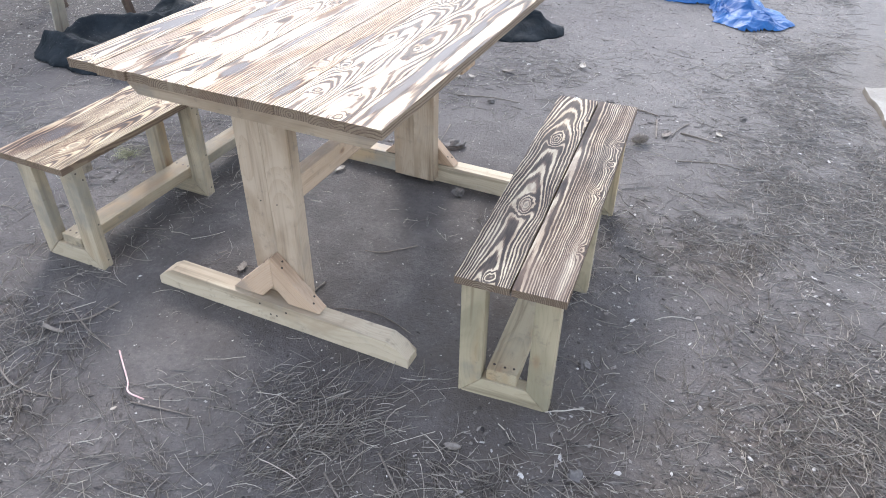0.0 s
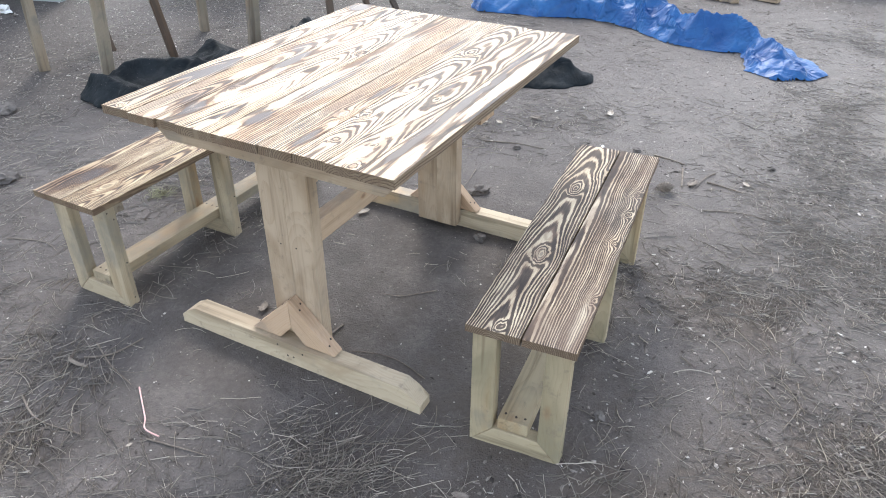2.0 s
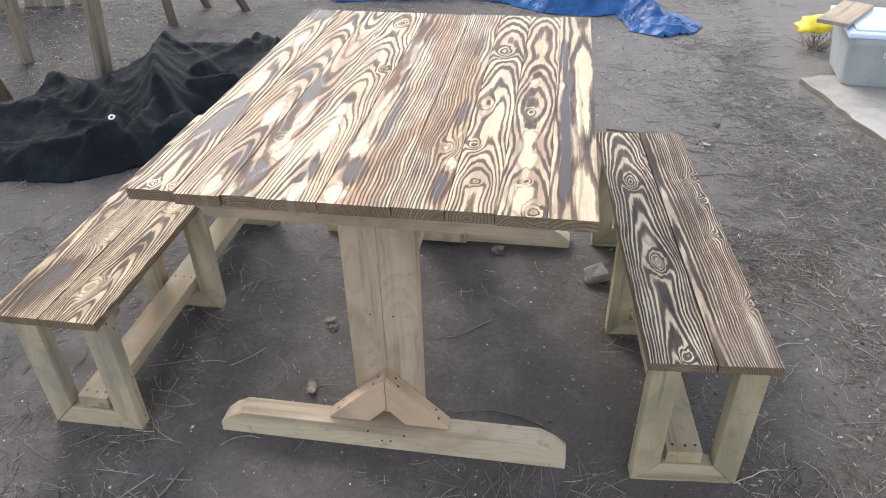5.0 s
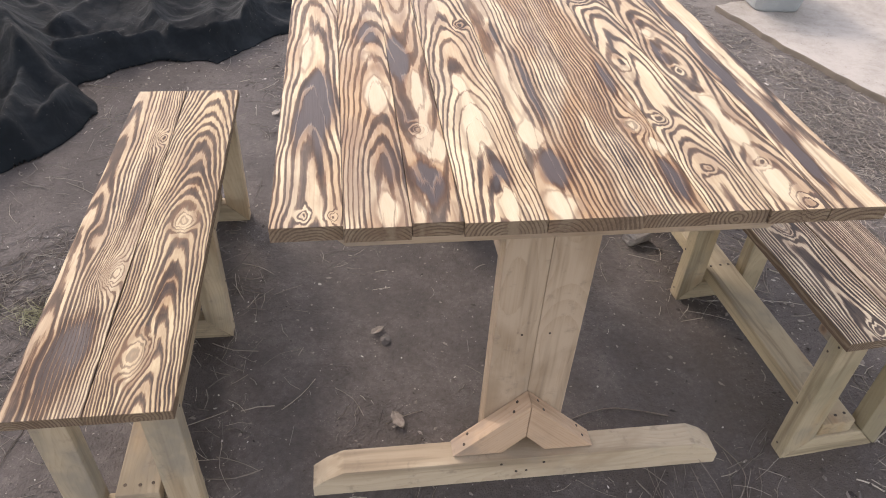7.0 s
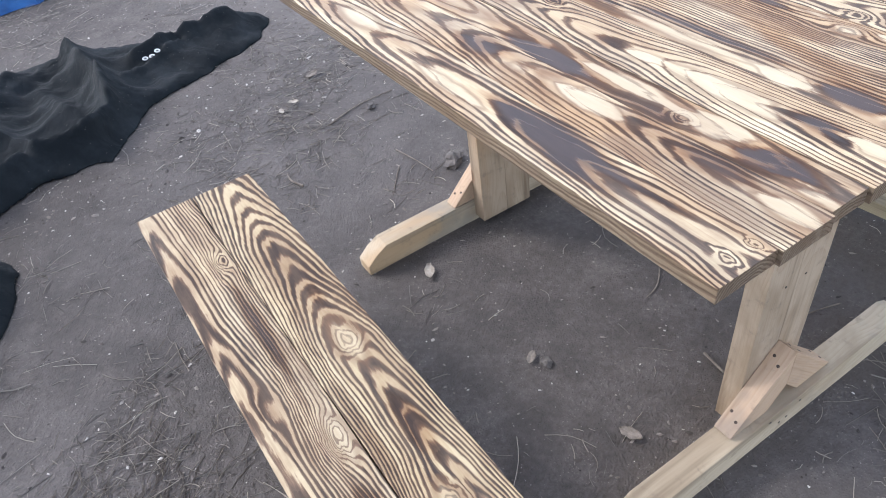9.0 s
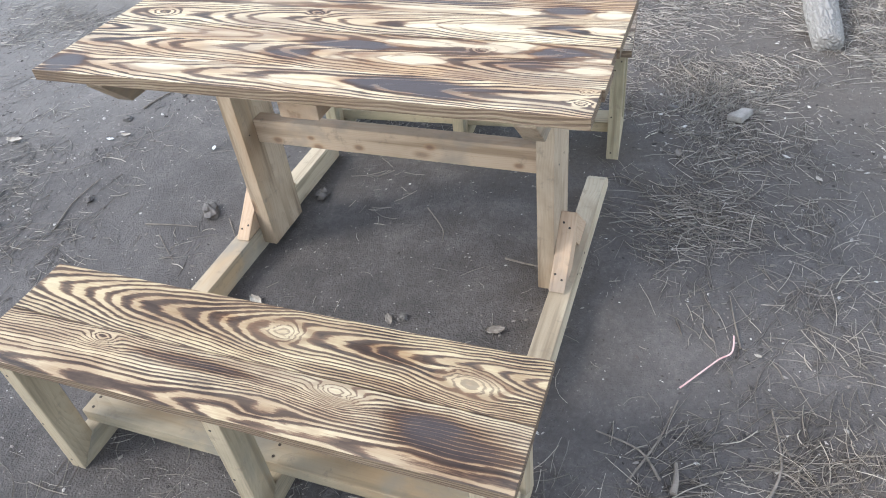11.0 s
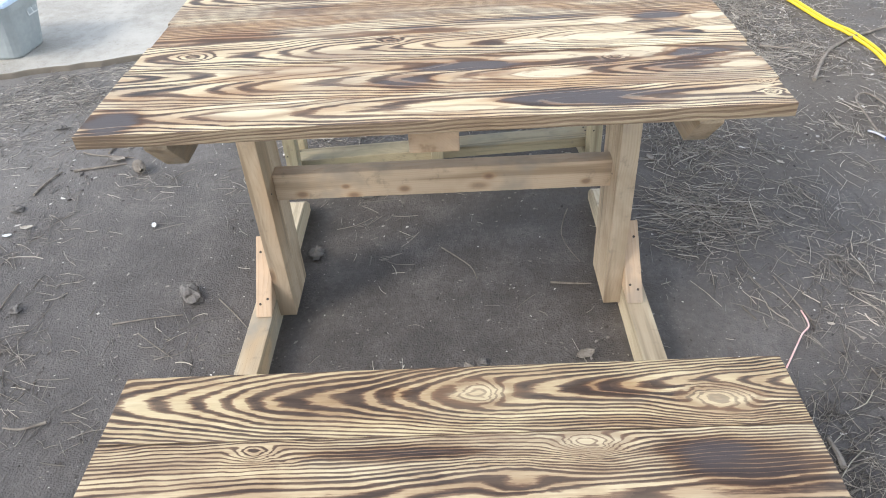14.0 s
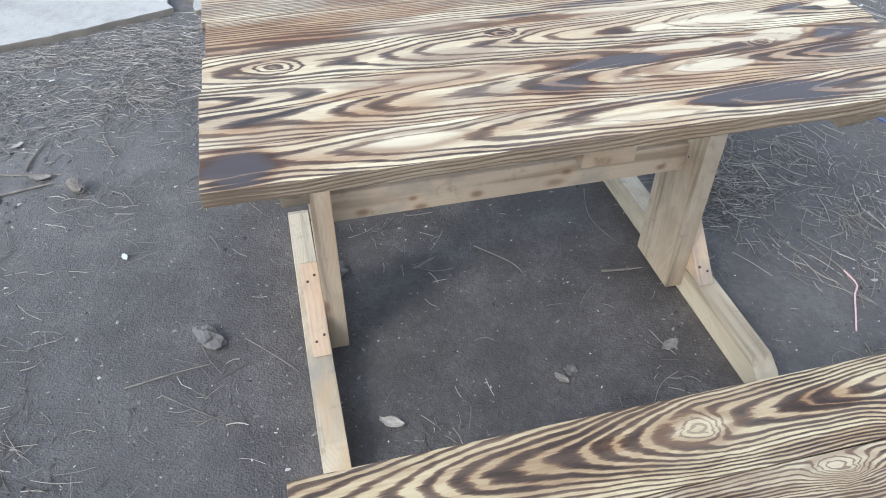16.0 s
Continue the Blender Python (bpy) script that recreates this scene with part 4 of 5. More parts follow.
CRESTS = [((-2.6, 2.52), (-2.56, 2.64), 0.17, 0.05), ((-2.56, 2.64), (-2.63, 2.8), 0.16, 0.05), ((-2.5, 2.62), (-2.56, 3.05), 0.12, 0.06), ((-2.56, 3.05), (-2.83, 3.55), 0.2, 0.09), ((-2.83, 3.55), (-2.9, 3.8), 0.17, 0.1),
          ((-2.92, 2.4), (-2.66, 2.56), 0.11, 0.04), ((-2.66, 2.56), (-2.5, 2.62), 0.09, 0.035), ((-2.62, 2.8), (-2.95, 3.1), 0.11, 0.06), ((-2.95, 3.1), (-3.3, 3.3), 0.09, 0.08), ((-2.63, 2.8), (-2.9, 2.82), 0.06, 0.035),
          ((-2.52, 3.26), (-2.3, 3.34), 0.1, 0.04), ((-2.3, 3.34), (-2.16, 3.43), 0.07, 0.035), ((-1.83, 4.2), (-1.78, 3.8), 0.1, 0.05), ((-1.78, 3.8), (-1.8, 3.55), 0.13, 0.04), ((-1.8, 3.55), (-1.93, 3.42), 0.11, 0.04),
          ((-1.93, 3.42), (-2.1, 3.45), 0.09, 0.035), ((-2.1, 3.45), (-2.2, 3.6), 0.1, 0.04), ((-2.2, 3.6), (-2.26, 3.88), 0.1, 0.045), ((-2.26, 3.88), (-2.46, 4.08), 0.08, 0.05), ((-2.26, 3.9), (-2.1, 4.15), 0.07, 0.05),
          ((-3.45, 2.5), (-3.05, 2.46), 0.09, 0.06), ((-3.05, 2.46), (-2.75, 2.55), 0.05, 0.05), ((-3.4, 2.72), (-3.1, 2.98), 0.09, 0.07), ((-2.42, 2.72), (-2.38, 2.95), 0.07, 0.05), ((-2.56, 3.05), (-2.4, 3.0), 0.06, 0.04),
          ((-2.6, 3.5), (-2.45, 3.9), 0.08, 0.07), ((-2.02, 3.95), (-1.95, 3.7), 0.04, 0.05), ((-1.7, 3.8), (-1.4, 3.95), 0.05, 0.04), ((-1.6, 3.95), (-1.15, 4.05), 0.07, 0.05)]


TARP_EDGE = [(-2.3, 5.15), (-2.08, 5.2), (-1.78, 5.24), (-1.43, 5.36), (-1.12, 5.27), (-0.9, 5.1), (-0.72, 5.0), (-0.5, 4.97), (-0.3, 5.04), (-0.26, 4.9), (-0.22, 4.67), (-0.02, 4.58), (0.16, 4.66), (0.24, 4.83),
             (0.2, 4.97), (0.08, 5.1), (-0.05, 5.28), (-0.2, 5.42), (-0.42, 5.5), (-0.62, 5.45), (-0.8, 5.55), (-0.92, 5.75), (-1.05, 5.98), (-1.3, 6.2), (-1.7, 6.2), (-2.0, 5.95), (-2.2, 5.75), (-2.4, 5.62), (-2.5, 5.5), (-2.42, 5.3)]
TARP_CRESTS = [((-2.36, 5.26), (-2.24, 5.44), 0.17, 0.1), ((-2.28, 5.42), (-1.9, 5.6), 0.12, 0.14), ((-1.9, 5.6), (-1.5, 5.75), 0.33, 0.22), ((-1.5, 5.75), (-1.2, 5.72), 0.38, 0.2), ((-1.2, 5.72), (-1.0, 5.48), 0.27, 0.13),
               ((-1.0, 5.48), (-0.8, 5.25), 0.19, 0.11), ((-0.8, 5.25), (-0.62, 5.14), 0.14, 0.09), ((-0.62, 5.14), (-0.42, 5.2), 0.19, 0.08), ((-0.42, 5.2), (-0.24, 5.12), 0.19, 0.08), ((-0.24, 5.12), (-0.06, 4.86), 0.13, 0.08),
               ((-0.06, 4.86), (0.1, 4.72), 0.05, 0.06), ((-0.3, 5.16), (-0.18, 4.74), 0.1, 0.04), ((-1.35, 5.72), (-1.32, 5.4), 0.22, 0.06), ((-1.2, 5.7), (-1.0, 5.18), 0.2, 0.05), ((-1.05, 5.55), (-0.74, 5.06), 0.14, 0.045),
               ((-1.7, 5.66), (-1.58, 5.34), 0.18, 0.06), ((-2.1, 5.52), (-1.8, 5.3), 0.1, 0.05), ((-0.95, 5.35), (-0.5, 5.04), 0.09, 0.04), ((-0.4, 5.3), (-0.1, 5.0), 0.1, 0.04)]


def crest(p, crests, round_off):
    """Height of the long folds of a dropped sheet at p; crests: (from, to, height, width)."""
    z = 0.0
    for a, b, h, w in crests:
        ax, ay = p.x - a[0], p.y - a[1]
        dx, dy = b[0] - a[0], b[1] - a[1]
        t = min(max((ax * dx + ay * dy) / (dx * dx + dy * dy), 0), 1)
        d = math.hypot(ax - t * dx, ay - t * dy) / w
        z = max(z, h * math.exp(-0.95 * (math.sqrt(d * d + round_off * round_off) - round_off)) * (1 + 0.2 * noise.noise(Vector((p.x * 4, p.y * 4, h)))))
    return z


def tarp_height(p, inside):
    """Height of the blue tarpaulin at p: stiff sheet, flat facets between sharp folds."""
    q = Vector((p.x, p.y, 0)) + 0.06 * Vector((noise.noise(p * 3), noise.noise(p * 3 + Vector((5, 0, 0))), 0))
    big = 1 - 1.3 * noise.voronoi(q * 4.2, distance_metric="MANHATTAN")[0][0]
    small = 1 - 1.3 * noise.voronoi(q * 10 + Vector((3, 1, 0)), distance_metric="MANHATTAN")[0][0]
    fold = crest(p, TARP_CRESTS, 0.05)
    rise = 1 - math.exp(-max(inside, 0) / 0.03)
    return 0.003 + rise * (0.015 + max(0.035 * big + 0.014 * small + fold * min(1, 0.35 + inside / 0.12), 0.0))


def cloth_height(p, inside):
    """Height of the black cloth at p, which lies inside metres from its edge."""
    q = Vector((p.x * 3.0, p.y * 3.0, 5.0))
    q += 0.5 * Vector((noise.noise(q * 0.8), noise.noise(q * 0.8 + Vector((7, 0, 0))), 0))
    wide = 1 - math.sqrt(noise.noise(q) ** 2 + 0.0012) * 2.4
    pleat = 1 - math.sqrt(noise.noise(q * 2.1 + Vector((3, 1, 4))) ** 2 + 0.0006) * 3.0
    tuck = 1 - math.sqrt(noise.noise(Vector((q.x * 5.5 + q.y * 2, q.y * 3.2 - q.x, 2))) ** 2 + 0.0006) * 3.4
    z = 0.018 + 0.024 * wide + 0.013 * pleat * (0.6 + 0.4 * wide) + 0.007 * tuck
    rise = 1 - math.exp(-max(inside, 0) / 0.04)
    return 0.002 + rise * (max(z, 0.006) + crest(p, CRESTS, 0.2) * min(1, inside / 0.08))


def make_sheet(name, outline, height, step, smooth, material, label, category):
    """A sheet cut to an uneven outline and dropped in folds."""
    edge = np.array(outline)
    nxt = np.roll(edge, -1, axis=0)
    run = nxt - edge

    def nearest(x, y):
        x += 0.03 * noise.noise(Vector((x * 9, y * 9, 1)))
        y += 0.03 * noise.noise(Vector((x * 9, y * 9, 4)))
        rel = np.array((x, y)) - edge
        t = np.clip((rel * run).sum(1) / (run * run).sum(1), 0, 1)
        off = np.hypot(*(rel - run * t[:, None]).T)
        cross = ((edge[:, 1] > y) != (nxt[:, 1] > y)) & (x < edge[:, 0] + (y - edge[:, 1]) * run[:, 0] / np.where(run[:, 1] == 0, 1e-9, run[:, 1]))
        return float(off.min()) * (1 if cross.sum() % 2 else -1)

    low = edge.min(0) - 0.08
    nx, ny = (int(v / step) for v in edge.max(0) + 0.08 - low)
    ids, verts, faces = {}, [], []
    for j in range(ny):
        for i in range(nx):
            x, y = low[0] + i * step, low[1] + j * step
            d = nearest(x, y)
            if d > -step:
                if d < 0.3 * step:
                    gx, gy = nearest(x + 0.004, y) - d, nearest(x, y + 0.004) - d
                    g = max(math.hypot(gx, gy), 1e-6)
                    x, y, d = x - gx / g * d, y - gy / g * d, 0.0
                ids[i, j] = len(verts)
                verts.append((x, y, height(Vector((x, y, 0)), d)))
    for i, j in ids:
        ring = [ids.get(k) for k in ((i, j), (i + 1, j), (i + 1, j + 1), (i, j + 1))]
        if None not in ring:
            faces.append(ring)
    me = bpy.data.meshes.new(name)
    me.from_pydata(verts, [], faces)
    me.polygons.foreach_set("use_smooth", [smooth] * len(faces))
    me.materials.append(material)
    ob = new(name, me)
    mod = ob.modifiers.new("thickness", "SOLIDIFY")
    mod.thickness, mod.offset = 0.003, -1
    return tagged(ob, label, category)


cloth = make_sheet("ground_cloth", CLOTH_EDGE, cloth_height, 0.012, True, m_cloth, "black woven ground cloth lying in a crumpled heap on soil", "cloth")


def make_eyelet(x, y, inside, lift, rx, ry, rz, scale=1.0):
    bm = bmesh.new()
    rings = []
    for k in range(20):
        a = 2 * math.pi * k / 20
        rings.append([bm.verts.new(((0.011 + 0.0045 * math.cos(b)) * math.cos(a) * scale, (0.011 + 0.0045 * math.cos(b)) * math.sin(a) * scale, 0.003 * math.sin(b))) for b in (0, 1.05, 2.1, 3.14, 4.2, 5.24)])
    for a, b in zip(rings, rings[1:] + rings[:1]):
        for k in range(6):
            bm.faces.new((a[k], a[(k + 1) % 6], b[(k + 1) % 6], b[k]))
    bmesh.ops.recalc_face_normals(bm, faces=bm.faces)
    part("eyelet", bm, m_white, cloth, "white plastic eyelet", m=pose(x, y, cloth_height(Vector((x, y, 0)), inside) + lift, rx, ry, rz))


make_eyelet(-2.56, 2.64, 0.12, 0.011, 24, 6, 10)
for x, y, turn in ((-1.585, 3.905, 10), (-1.556, 3.9, -15), (-1.528, 3.894, 20)):
    make_eyelet(x, y, 0.2, 0.007, 12, 0, turn, 0.85)
make_sheet("tarpaulin", TARP_EDGE, tarp_height, 0.016, False, m_tarp, "crumpled bright blue tarpaulin lying in a long heap", "tarpaulin")


# ---------------------------------------------------------------- things behind
def strut(name, rig, origin, a, b, w, d, mat):
    a, b = Vector(a) - Vector(origin), Vector(b) - Vector(origin)
    part(name, box(w, (b - a).length, d), mat, rig, m=turned((a + b) / 2, b - a, (0.55, 0.83, 0.02)))


def make_frame_of_posts():
    o = (-3.8, 3.2, 0)
    rig = tagged(empty("timber_frame", pose(*o)), "pale weathered timber frame of thin square posts", "timber frame")
    for x, y, dx, dy, w in ((-4.07, 2.6, 0.13, 0.02, 0.065), (-3.68, 2.74, 0.2, 0.02, 0.072), (-3.8, 3.72, 0.05, 0.03, 0.06), (-3.22, 3.57, 0.13, 0.02, 0.07)):
        strut("post", rig, o, (x, y, -0.01), (x + dx, y + dy, 0.86), w, w, pine_grey)
    for p, q in (((-3.98, 2.55, 0.89), (-3.72, 3.8, 0.89)), ((-3.5, 2.7, 0.89), (-3.06, 3.7, 0.89))):
        strut("rail", rig, o, p, q, 0.075, 0.06, pine_grey)
    o = (-3.8, 3.2, 0)
    rig = tagged(empty("trestle", pose(*o)), "old brown timber trestle leaning behind the black cloth", "trestle")
    strut("leg", rig, o, (-3.53, 3.24, -0.01), (-3.92, 3.26, 0.92), 0.075, 0.05, pine_brown)
    strut("leg", rig, o, (-4.0, 3.15, -0.01), (-4.33, 3.12, 0.92), 0.075, 0.05, pine_brown)
    strut("beam", rig, o, (-4.5, 3.1, 0.93), (-3.75, 3.28, 0.93), 0.08, 0.06, pine_brown)
    o = (-3.1, 4.8, 0)
    rig = tagged(empty("log_stool", pose(*o)), "dark low stool on three splayed brown legs", "stool")
    strut("leg", rig, o, (-3.27, 4.52, -0.01), (-3.35, 4.66, 0.42), 0.05, 0.045, pine_brown)
    strut("leg", rig, o, (-3.17, 4.99, -0.01), (-3.42, 4.92, 0.42), 0.045, 0.04, pine_brown)
    strut("leg", rig, o, (-2.84, 4.93, -0.01), (-3.13, 4.85, 0.42), 0.045, 0.04, pine_brown)
    part("seat", rock(0.24, 0.2, 0.07, 5.0, 0.2), m_dark, rig, m=pose(-0.2, 0.02, 0.42), smooth=True)


make_frame_of_posts()


def board_wall(name, label, x0, y0, x1, y1, h, thick, mat, kind):
    a, b = Vector((x0, y0, 0)), Vector((x1, y1, 0))
    m = turned(((x0 + x1) / 2, (y0 + y1) / 2, h / 2 - 0.02), (0, 0, 1), (b - a).cross(Vector((0, 0, 1))))
    return tagged(part(name, box((b - a).length, h, thick, 0.008), mat, m=m), label, "wall" if kind else "board", "" if kind else "fence boards", kind)


board_wall("wall_shed", "pale grey painted shed wall panel", -7.6, 3.2, -5.42, 3.84, 2.2, 0.1, m_tub, "structure")
for k in range(6):
    x, y = -5.02 + 0.15 * k, 4.66 + 0.05 * k + 0.02 * (k % 2)
    board_wall("fence_board", "weathered upright fence board behind the trestle", x, y, x + 0.12, y + 0.035, 0.9 - 0.07 * (k % 3), 0.02, pine_grey, "")
tagged(part("plastic_bag", rock(0.07, 0.05, 0.035, 2.0, 0.45), m_white, m=pose(-5.62, 3.29, 0.02)), "small crumpled white plastic bag on litter", "bag", "white litter")
tagged(part("plastic_bag", rock(0.06, 0.045, 0.035, 6.0, 0.45), m_white, m=pose(-5.5, 3.36, 0.02)), "small crumpled white plastic bag on litter", "bag", "white litter")
chair = tagged(empty("folding_chair", pose(-5.45, 4.0, 0, 0, 0, 35)), "white tubular folding chair frame lying on the litter", "chair")
for z in (0.012, 0.09, 0.15):
    part("rail", tube([(-0.2, 0, z), (0, 0.0, z + 0.02), (0.2, 0, z + 0.03)], 0.01, 8), m_white, chair, smooth=True)
for x in (-0.2, 0.2):
    part("leg", tube([(x, 0, 0.01), (x - 0.02, 0.02, 0.2), (x - 0.05, 0.04, 0.36)], 0.011, 8), m_white, chair, smooth=True)


def make_mower():
    mower = tagged(empty("wheeled_cart", pose(-0.61, 7.05, 0, 0, 0, 12)), "small red plastic wheeled cart with black wheels", "cart")
    bm = bmesh.new()
    bmesh.ops.create_cube(bm, size=1)
    for v in bm.verts:
        v.co = Vector((v.co.x * (0.32 if v.co.z < 0 else 0.25), v.co.y * (0.34 if v.co.z < 0 else 0.22), v.co.z * 0.24))
    bmesh.ops.bevel(bm, geom=bm.edges[:], offset=0.035, segments=3, affect="EDGES")
    part("body", bm, m_red, mower, m=pose(0, 0, 0.17))
    part("hood", box(0.19, 0.17, 0.07, 0.02), m_red, mower, m=pose(0, 0, 0.31))
    part("grille", box(0.07, 0.01, 0.06, 0.004), m_black, mower, m=pose(0, -0.168, 0.14))
    for x in (-0.165, 0.165):
        for y in (-0.11, 0.12):
            wheel = part("wheel", cyl(0.062, 0.045, 22, 0.008), m_black, mower, m=turned((x, y, 0.06), (0, 0, 1), (1, 0, 0)))
            part("hub", cyl(0.025, 0.05, 14, 0.004), m_red, wheel)
    part("handle", tube([(-0.1, 0.16, 0.25), (-0.1, 0.4, 0.6), (-0.1, 0.5, 0.72), (0.1, 0.5, 0.72), (0.1, 0.4, 0.6), (0.1, 0.16, 0.25)], 0.011), m_black, mower)


make_mower()


def make_bucket():
    tank = tagged(empty("plastic_drum", pose(0.06, 7.65, 0)), "large white plastic drum standing on a round base", "drum")
    sides, bm, rings = 28, bmesh.new(), []
    for z, r in ((0, 0.205), (0.02, 0.215), (0.1, 0.228), (0.4, 0.265), (0.43, 0.28), (0.46, 0.275)):
        rings.append([bm.verts.new((r * math.cos(2 * math.pi * k / sides), r * math.sin(2 * math.pi * k / sides), z + 0.02)) for k in range(sides)])
    for a, b in zip(rings, rings[1:]):
        for k in range(sides):
            bm.faces.new((a[k], a[(k + 1) % sides], b[(k + 1) % sides], b[k]))
    bm.faces.new(rings[0][::-1])
    bm.faces.new(rings[-1])
    part("body", bm, m_white, tank, smooth=True)
    part("base_rim", cyl(0.26, 0.022, 28, 0.006), m_white, tank, m=pose(-0.02, -0.02, 0.0125))


make_bucket()
tagged(part("long_board", box(0.07, 1.0, 0.03), pine_table, m=turned((-0.71, 6.7, 0.018), (0.93, -0.27, 0), (0, 0, 1))), "long pale board lying flat on the soil", "board")
for k in range(6):
    tagged(part("block_offcut", box(0.05, 0.07, 0.05), pine_table, m=pose(-0.96 + 0.08 * k, 6.5 - 0.02 * k, 0.026, 0, 0, 25 * k)), "small pale timber offcut on the soil", "timber offcut", "offcuts in a row")
for k, (x, y, z, a) in enumerate(((-1.3, 7.0, 0.05, 4), (-1.35, 7.12, 0.05, -3), (-1.3, 7.06, 0.145, 1), (-1.2, 7.2, 0.1, 6))):
    tagged(part("old_beam", box(0.11, 1.5, 0.09), m_dark, m=pose(x, y, z, 0, 0, 90 + a)), "dark weathered beam in a low stack", "beam", "stacked beams")


def make_barrel():
    barrel = tagged(empty("barrel", pose(0.74, 7.66, 0)), "grey plastic barrel standing on bare soil", "barrel")
    sides, bm, rings = 32, bmesh.new(), []
    for z, rad in ((0, 0.185), (0.015, 0.196), (0.2, 0.2), (0.215, 0.207), (0.235, 0.207), (0.25, 0.2), (0.44, 0.2), (0.455, 0.207), (0.475, 0.207), (0.49, 0.2), (0.66, 0.196), (0.68, 0.185)):
        rings.append([bm.verts.new((rad * math.cos(2 * math.pi * k / sides), rad * math.sin(2 * math.pi * k / sides), z)) for k in range(sides)])
    for a, b in zip(rings, rings[1:]):
        for k in range(sides):
            bm.faces.new((a[k], a[(k + 1) % sides], b[(k + 1) % sides], b[k]))
    bm.faces.new(rings[0][::-1])
    bm.faces.new(rings[-1])
    part("body", bm, m_tub, barrel, smooth=True)
    part("lid", cyl(0.2, 0.02, 32, 0.006), m_black, barrel, m=pose(0, 0, 0.69))


make_barrel()
tagged(part("rubber_sheet", rock(0.11, 0.1, 0.13, 9.0, 0.4), m_black, m=pose(0.42, 7.66, 0.06), smooth=True), "crumpled black rubber sheet between drum and barrel", "rubber sheet")


# ---------------------------------------------------------------- log, hose, small things on the ground
def make_log():
    bm = tube([(0.5, 0.515, 0.015), (0.56, 0.518, 0.022), (0.8, 0.53, 0.03), (1.2, 0.545, 0.04), (1.8, 0.57, 0.05), (2.6, 0.6, 0.06)], 0.075, 36, 26, lambda s: 0.5 + 1.4 * min(s, 0.1) + 0.5 * s)
    for v in bm.verts:
        q = Vector((v.co.x * 16, math.atan2(v.co.z - 0.04, v.co.y - 0.53) * 6, 0))
        k = 0.06 * noise.noise(q * 0.3) + 0.07 * (1 - 2 * abs(noise.noise(q)))
        v.co.y += (v.co.y - 0.54) * k
        v.co.z += (v.co.z - 0.03) * k
    tagged(part("log", bm, m_bark, smooth=True), "grey furrowed log lying half sunk in needles", "log")


make_log()
run = [(-0.55, -0.5), (-0.255, -0.234), (-0.116, -0.156), (0.026, -0.12), (0.185, -0.128), (0.43, -0.16), (0.65, -0.145), (0.8, -0.098), (1.1, -0.054), (1.41, -0.008), (2.0, 0.06)]
back = [(2.25, 0.14), (1.95, 0.1), (1.4, 0.02), (1.1, -0.026), (0.8, -0.072), (0.65, -0.115), (0.43, -0.138), (0.185, -0.112), (0.026, -0.104), (-0.116, -0.14), (-0.255, -0.217), (-0.56, -0.47)]
tagged(part("garden_hose", tube([(x, y, 0.009) for x, y in run + back], 0.0075, 10, 10), m_yellow, smooth=True), "bright yellow garden hose lying doubled in a loose curve", "hose")
tagged(part("twine", tube([(-0.29, 0.163, 0.006), (-0.37, 0.178, 0.006), (-0.446, 0.178, 0.006), (-0.6, 0.132, 0.006), (-0.68, 0.052, 0.006), (-0.82, 0.0, 0.006)], 0.003, 6), m_blue, smooth=True), "frayed blue twine lying on needles", "twine")
tagged(part("bent_wire", tube([(-0.261, 0.168, 0.006), (-0.147, 0.161, 0.015), (-0.019, 0.145, 0.02), (0.03, 0.1, 0.02), (0.019, 0.066, 0.014), (-0.05, 0.04, 0.006)], 0.004, 6), m_twig, smooth=True), "thin bent brown wire loop on the ground", "wire")
tagged(part("metal_clip", tube([(-0.239, 0.198, 0.006), (-0.262, 0.18, 0.008), (-0.291, 0.163, 0.006)], 0.005, 8), m_steel, smooth=True), "small shiny metal clip on the twine end", "clip")
tagged(part("drinking_straw", tube([(-1.345, 0.9, 0.006), (-1.29, 0.86, 0.006), (-1.235, 0.82, 0.006), (-1.205, 0.792, 0.007), (-1.15, 0.79, 0.007)], 0.0022, 8), m_pink, smooth=True), "pale pink bent drinking straw on soil", "straw")


def twig(pts, r):
    tagged(part("twig", tube([(x, y, ground_height(x, y) + 0.6 * r + 0.001) for x, y in pts], 0.6 * r, 6, 5, lambda s: 1 - 0.5 * s), m_twig), "thin dry twig lying on the soil", "twig", "twigs on the ground")


twig([(0.19, 0.215), (0.24, 0.188), (0.455, 0.05), (0.58, -0.09), (0.64, -0.2), (0.705, -0.34), (0.68, -0.47), (0.63, -0.56)], 0.014)
twig([(0.569, 0.303), (0.54, 0.24), (0.511, 0.169)], 0.01)
twig([(-0.506, 0.907), (-0.36, 0.78), (-0.213, 0.625)], 0.005)
twig([(-0.597, 0.801), (-0.5, 0.74), (-0.4, 0.72)], 0.005)
twig([(-0.411, 3.181), (-0.33, 3.17), (-0.261, 3.146)], 0.008)
twig([(-0.259, 3.099), (-0.24, 3.0), (-0.225, 2.913)], 0.009)
twig([(-1.432, 2.677), (-1.45, 2.73), (-1.444, 2.778)], 0.007)
twig([(-0.633, 1.327), (-0.7, 1.35), (-0.769, 1.363), (-0.84, 1.35), (-0.9, 1.327)], 0.003)
twig([(-0.12, 3.12), (-0.15, 3.05), (-0.18, 2.9)], 0.006)
twig([(-1.62, 0.98), (-1.5, 0.93), (-1.38, 0.9)], 0.005)
twig([(-2.1, 0.5), (-1.9, 0.55), (-1.72, 0.62)], 0.004)
twig([(-0.76, 1.0), (-0.62, 1.05), (-0.52, 1.15), (-0.55, 1.25)], 0.003)
twig([(-1.62, 0.72), (-1.5, 0.68), (-1.35, 0.7)], 0.006)
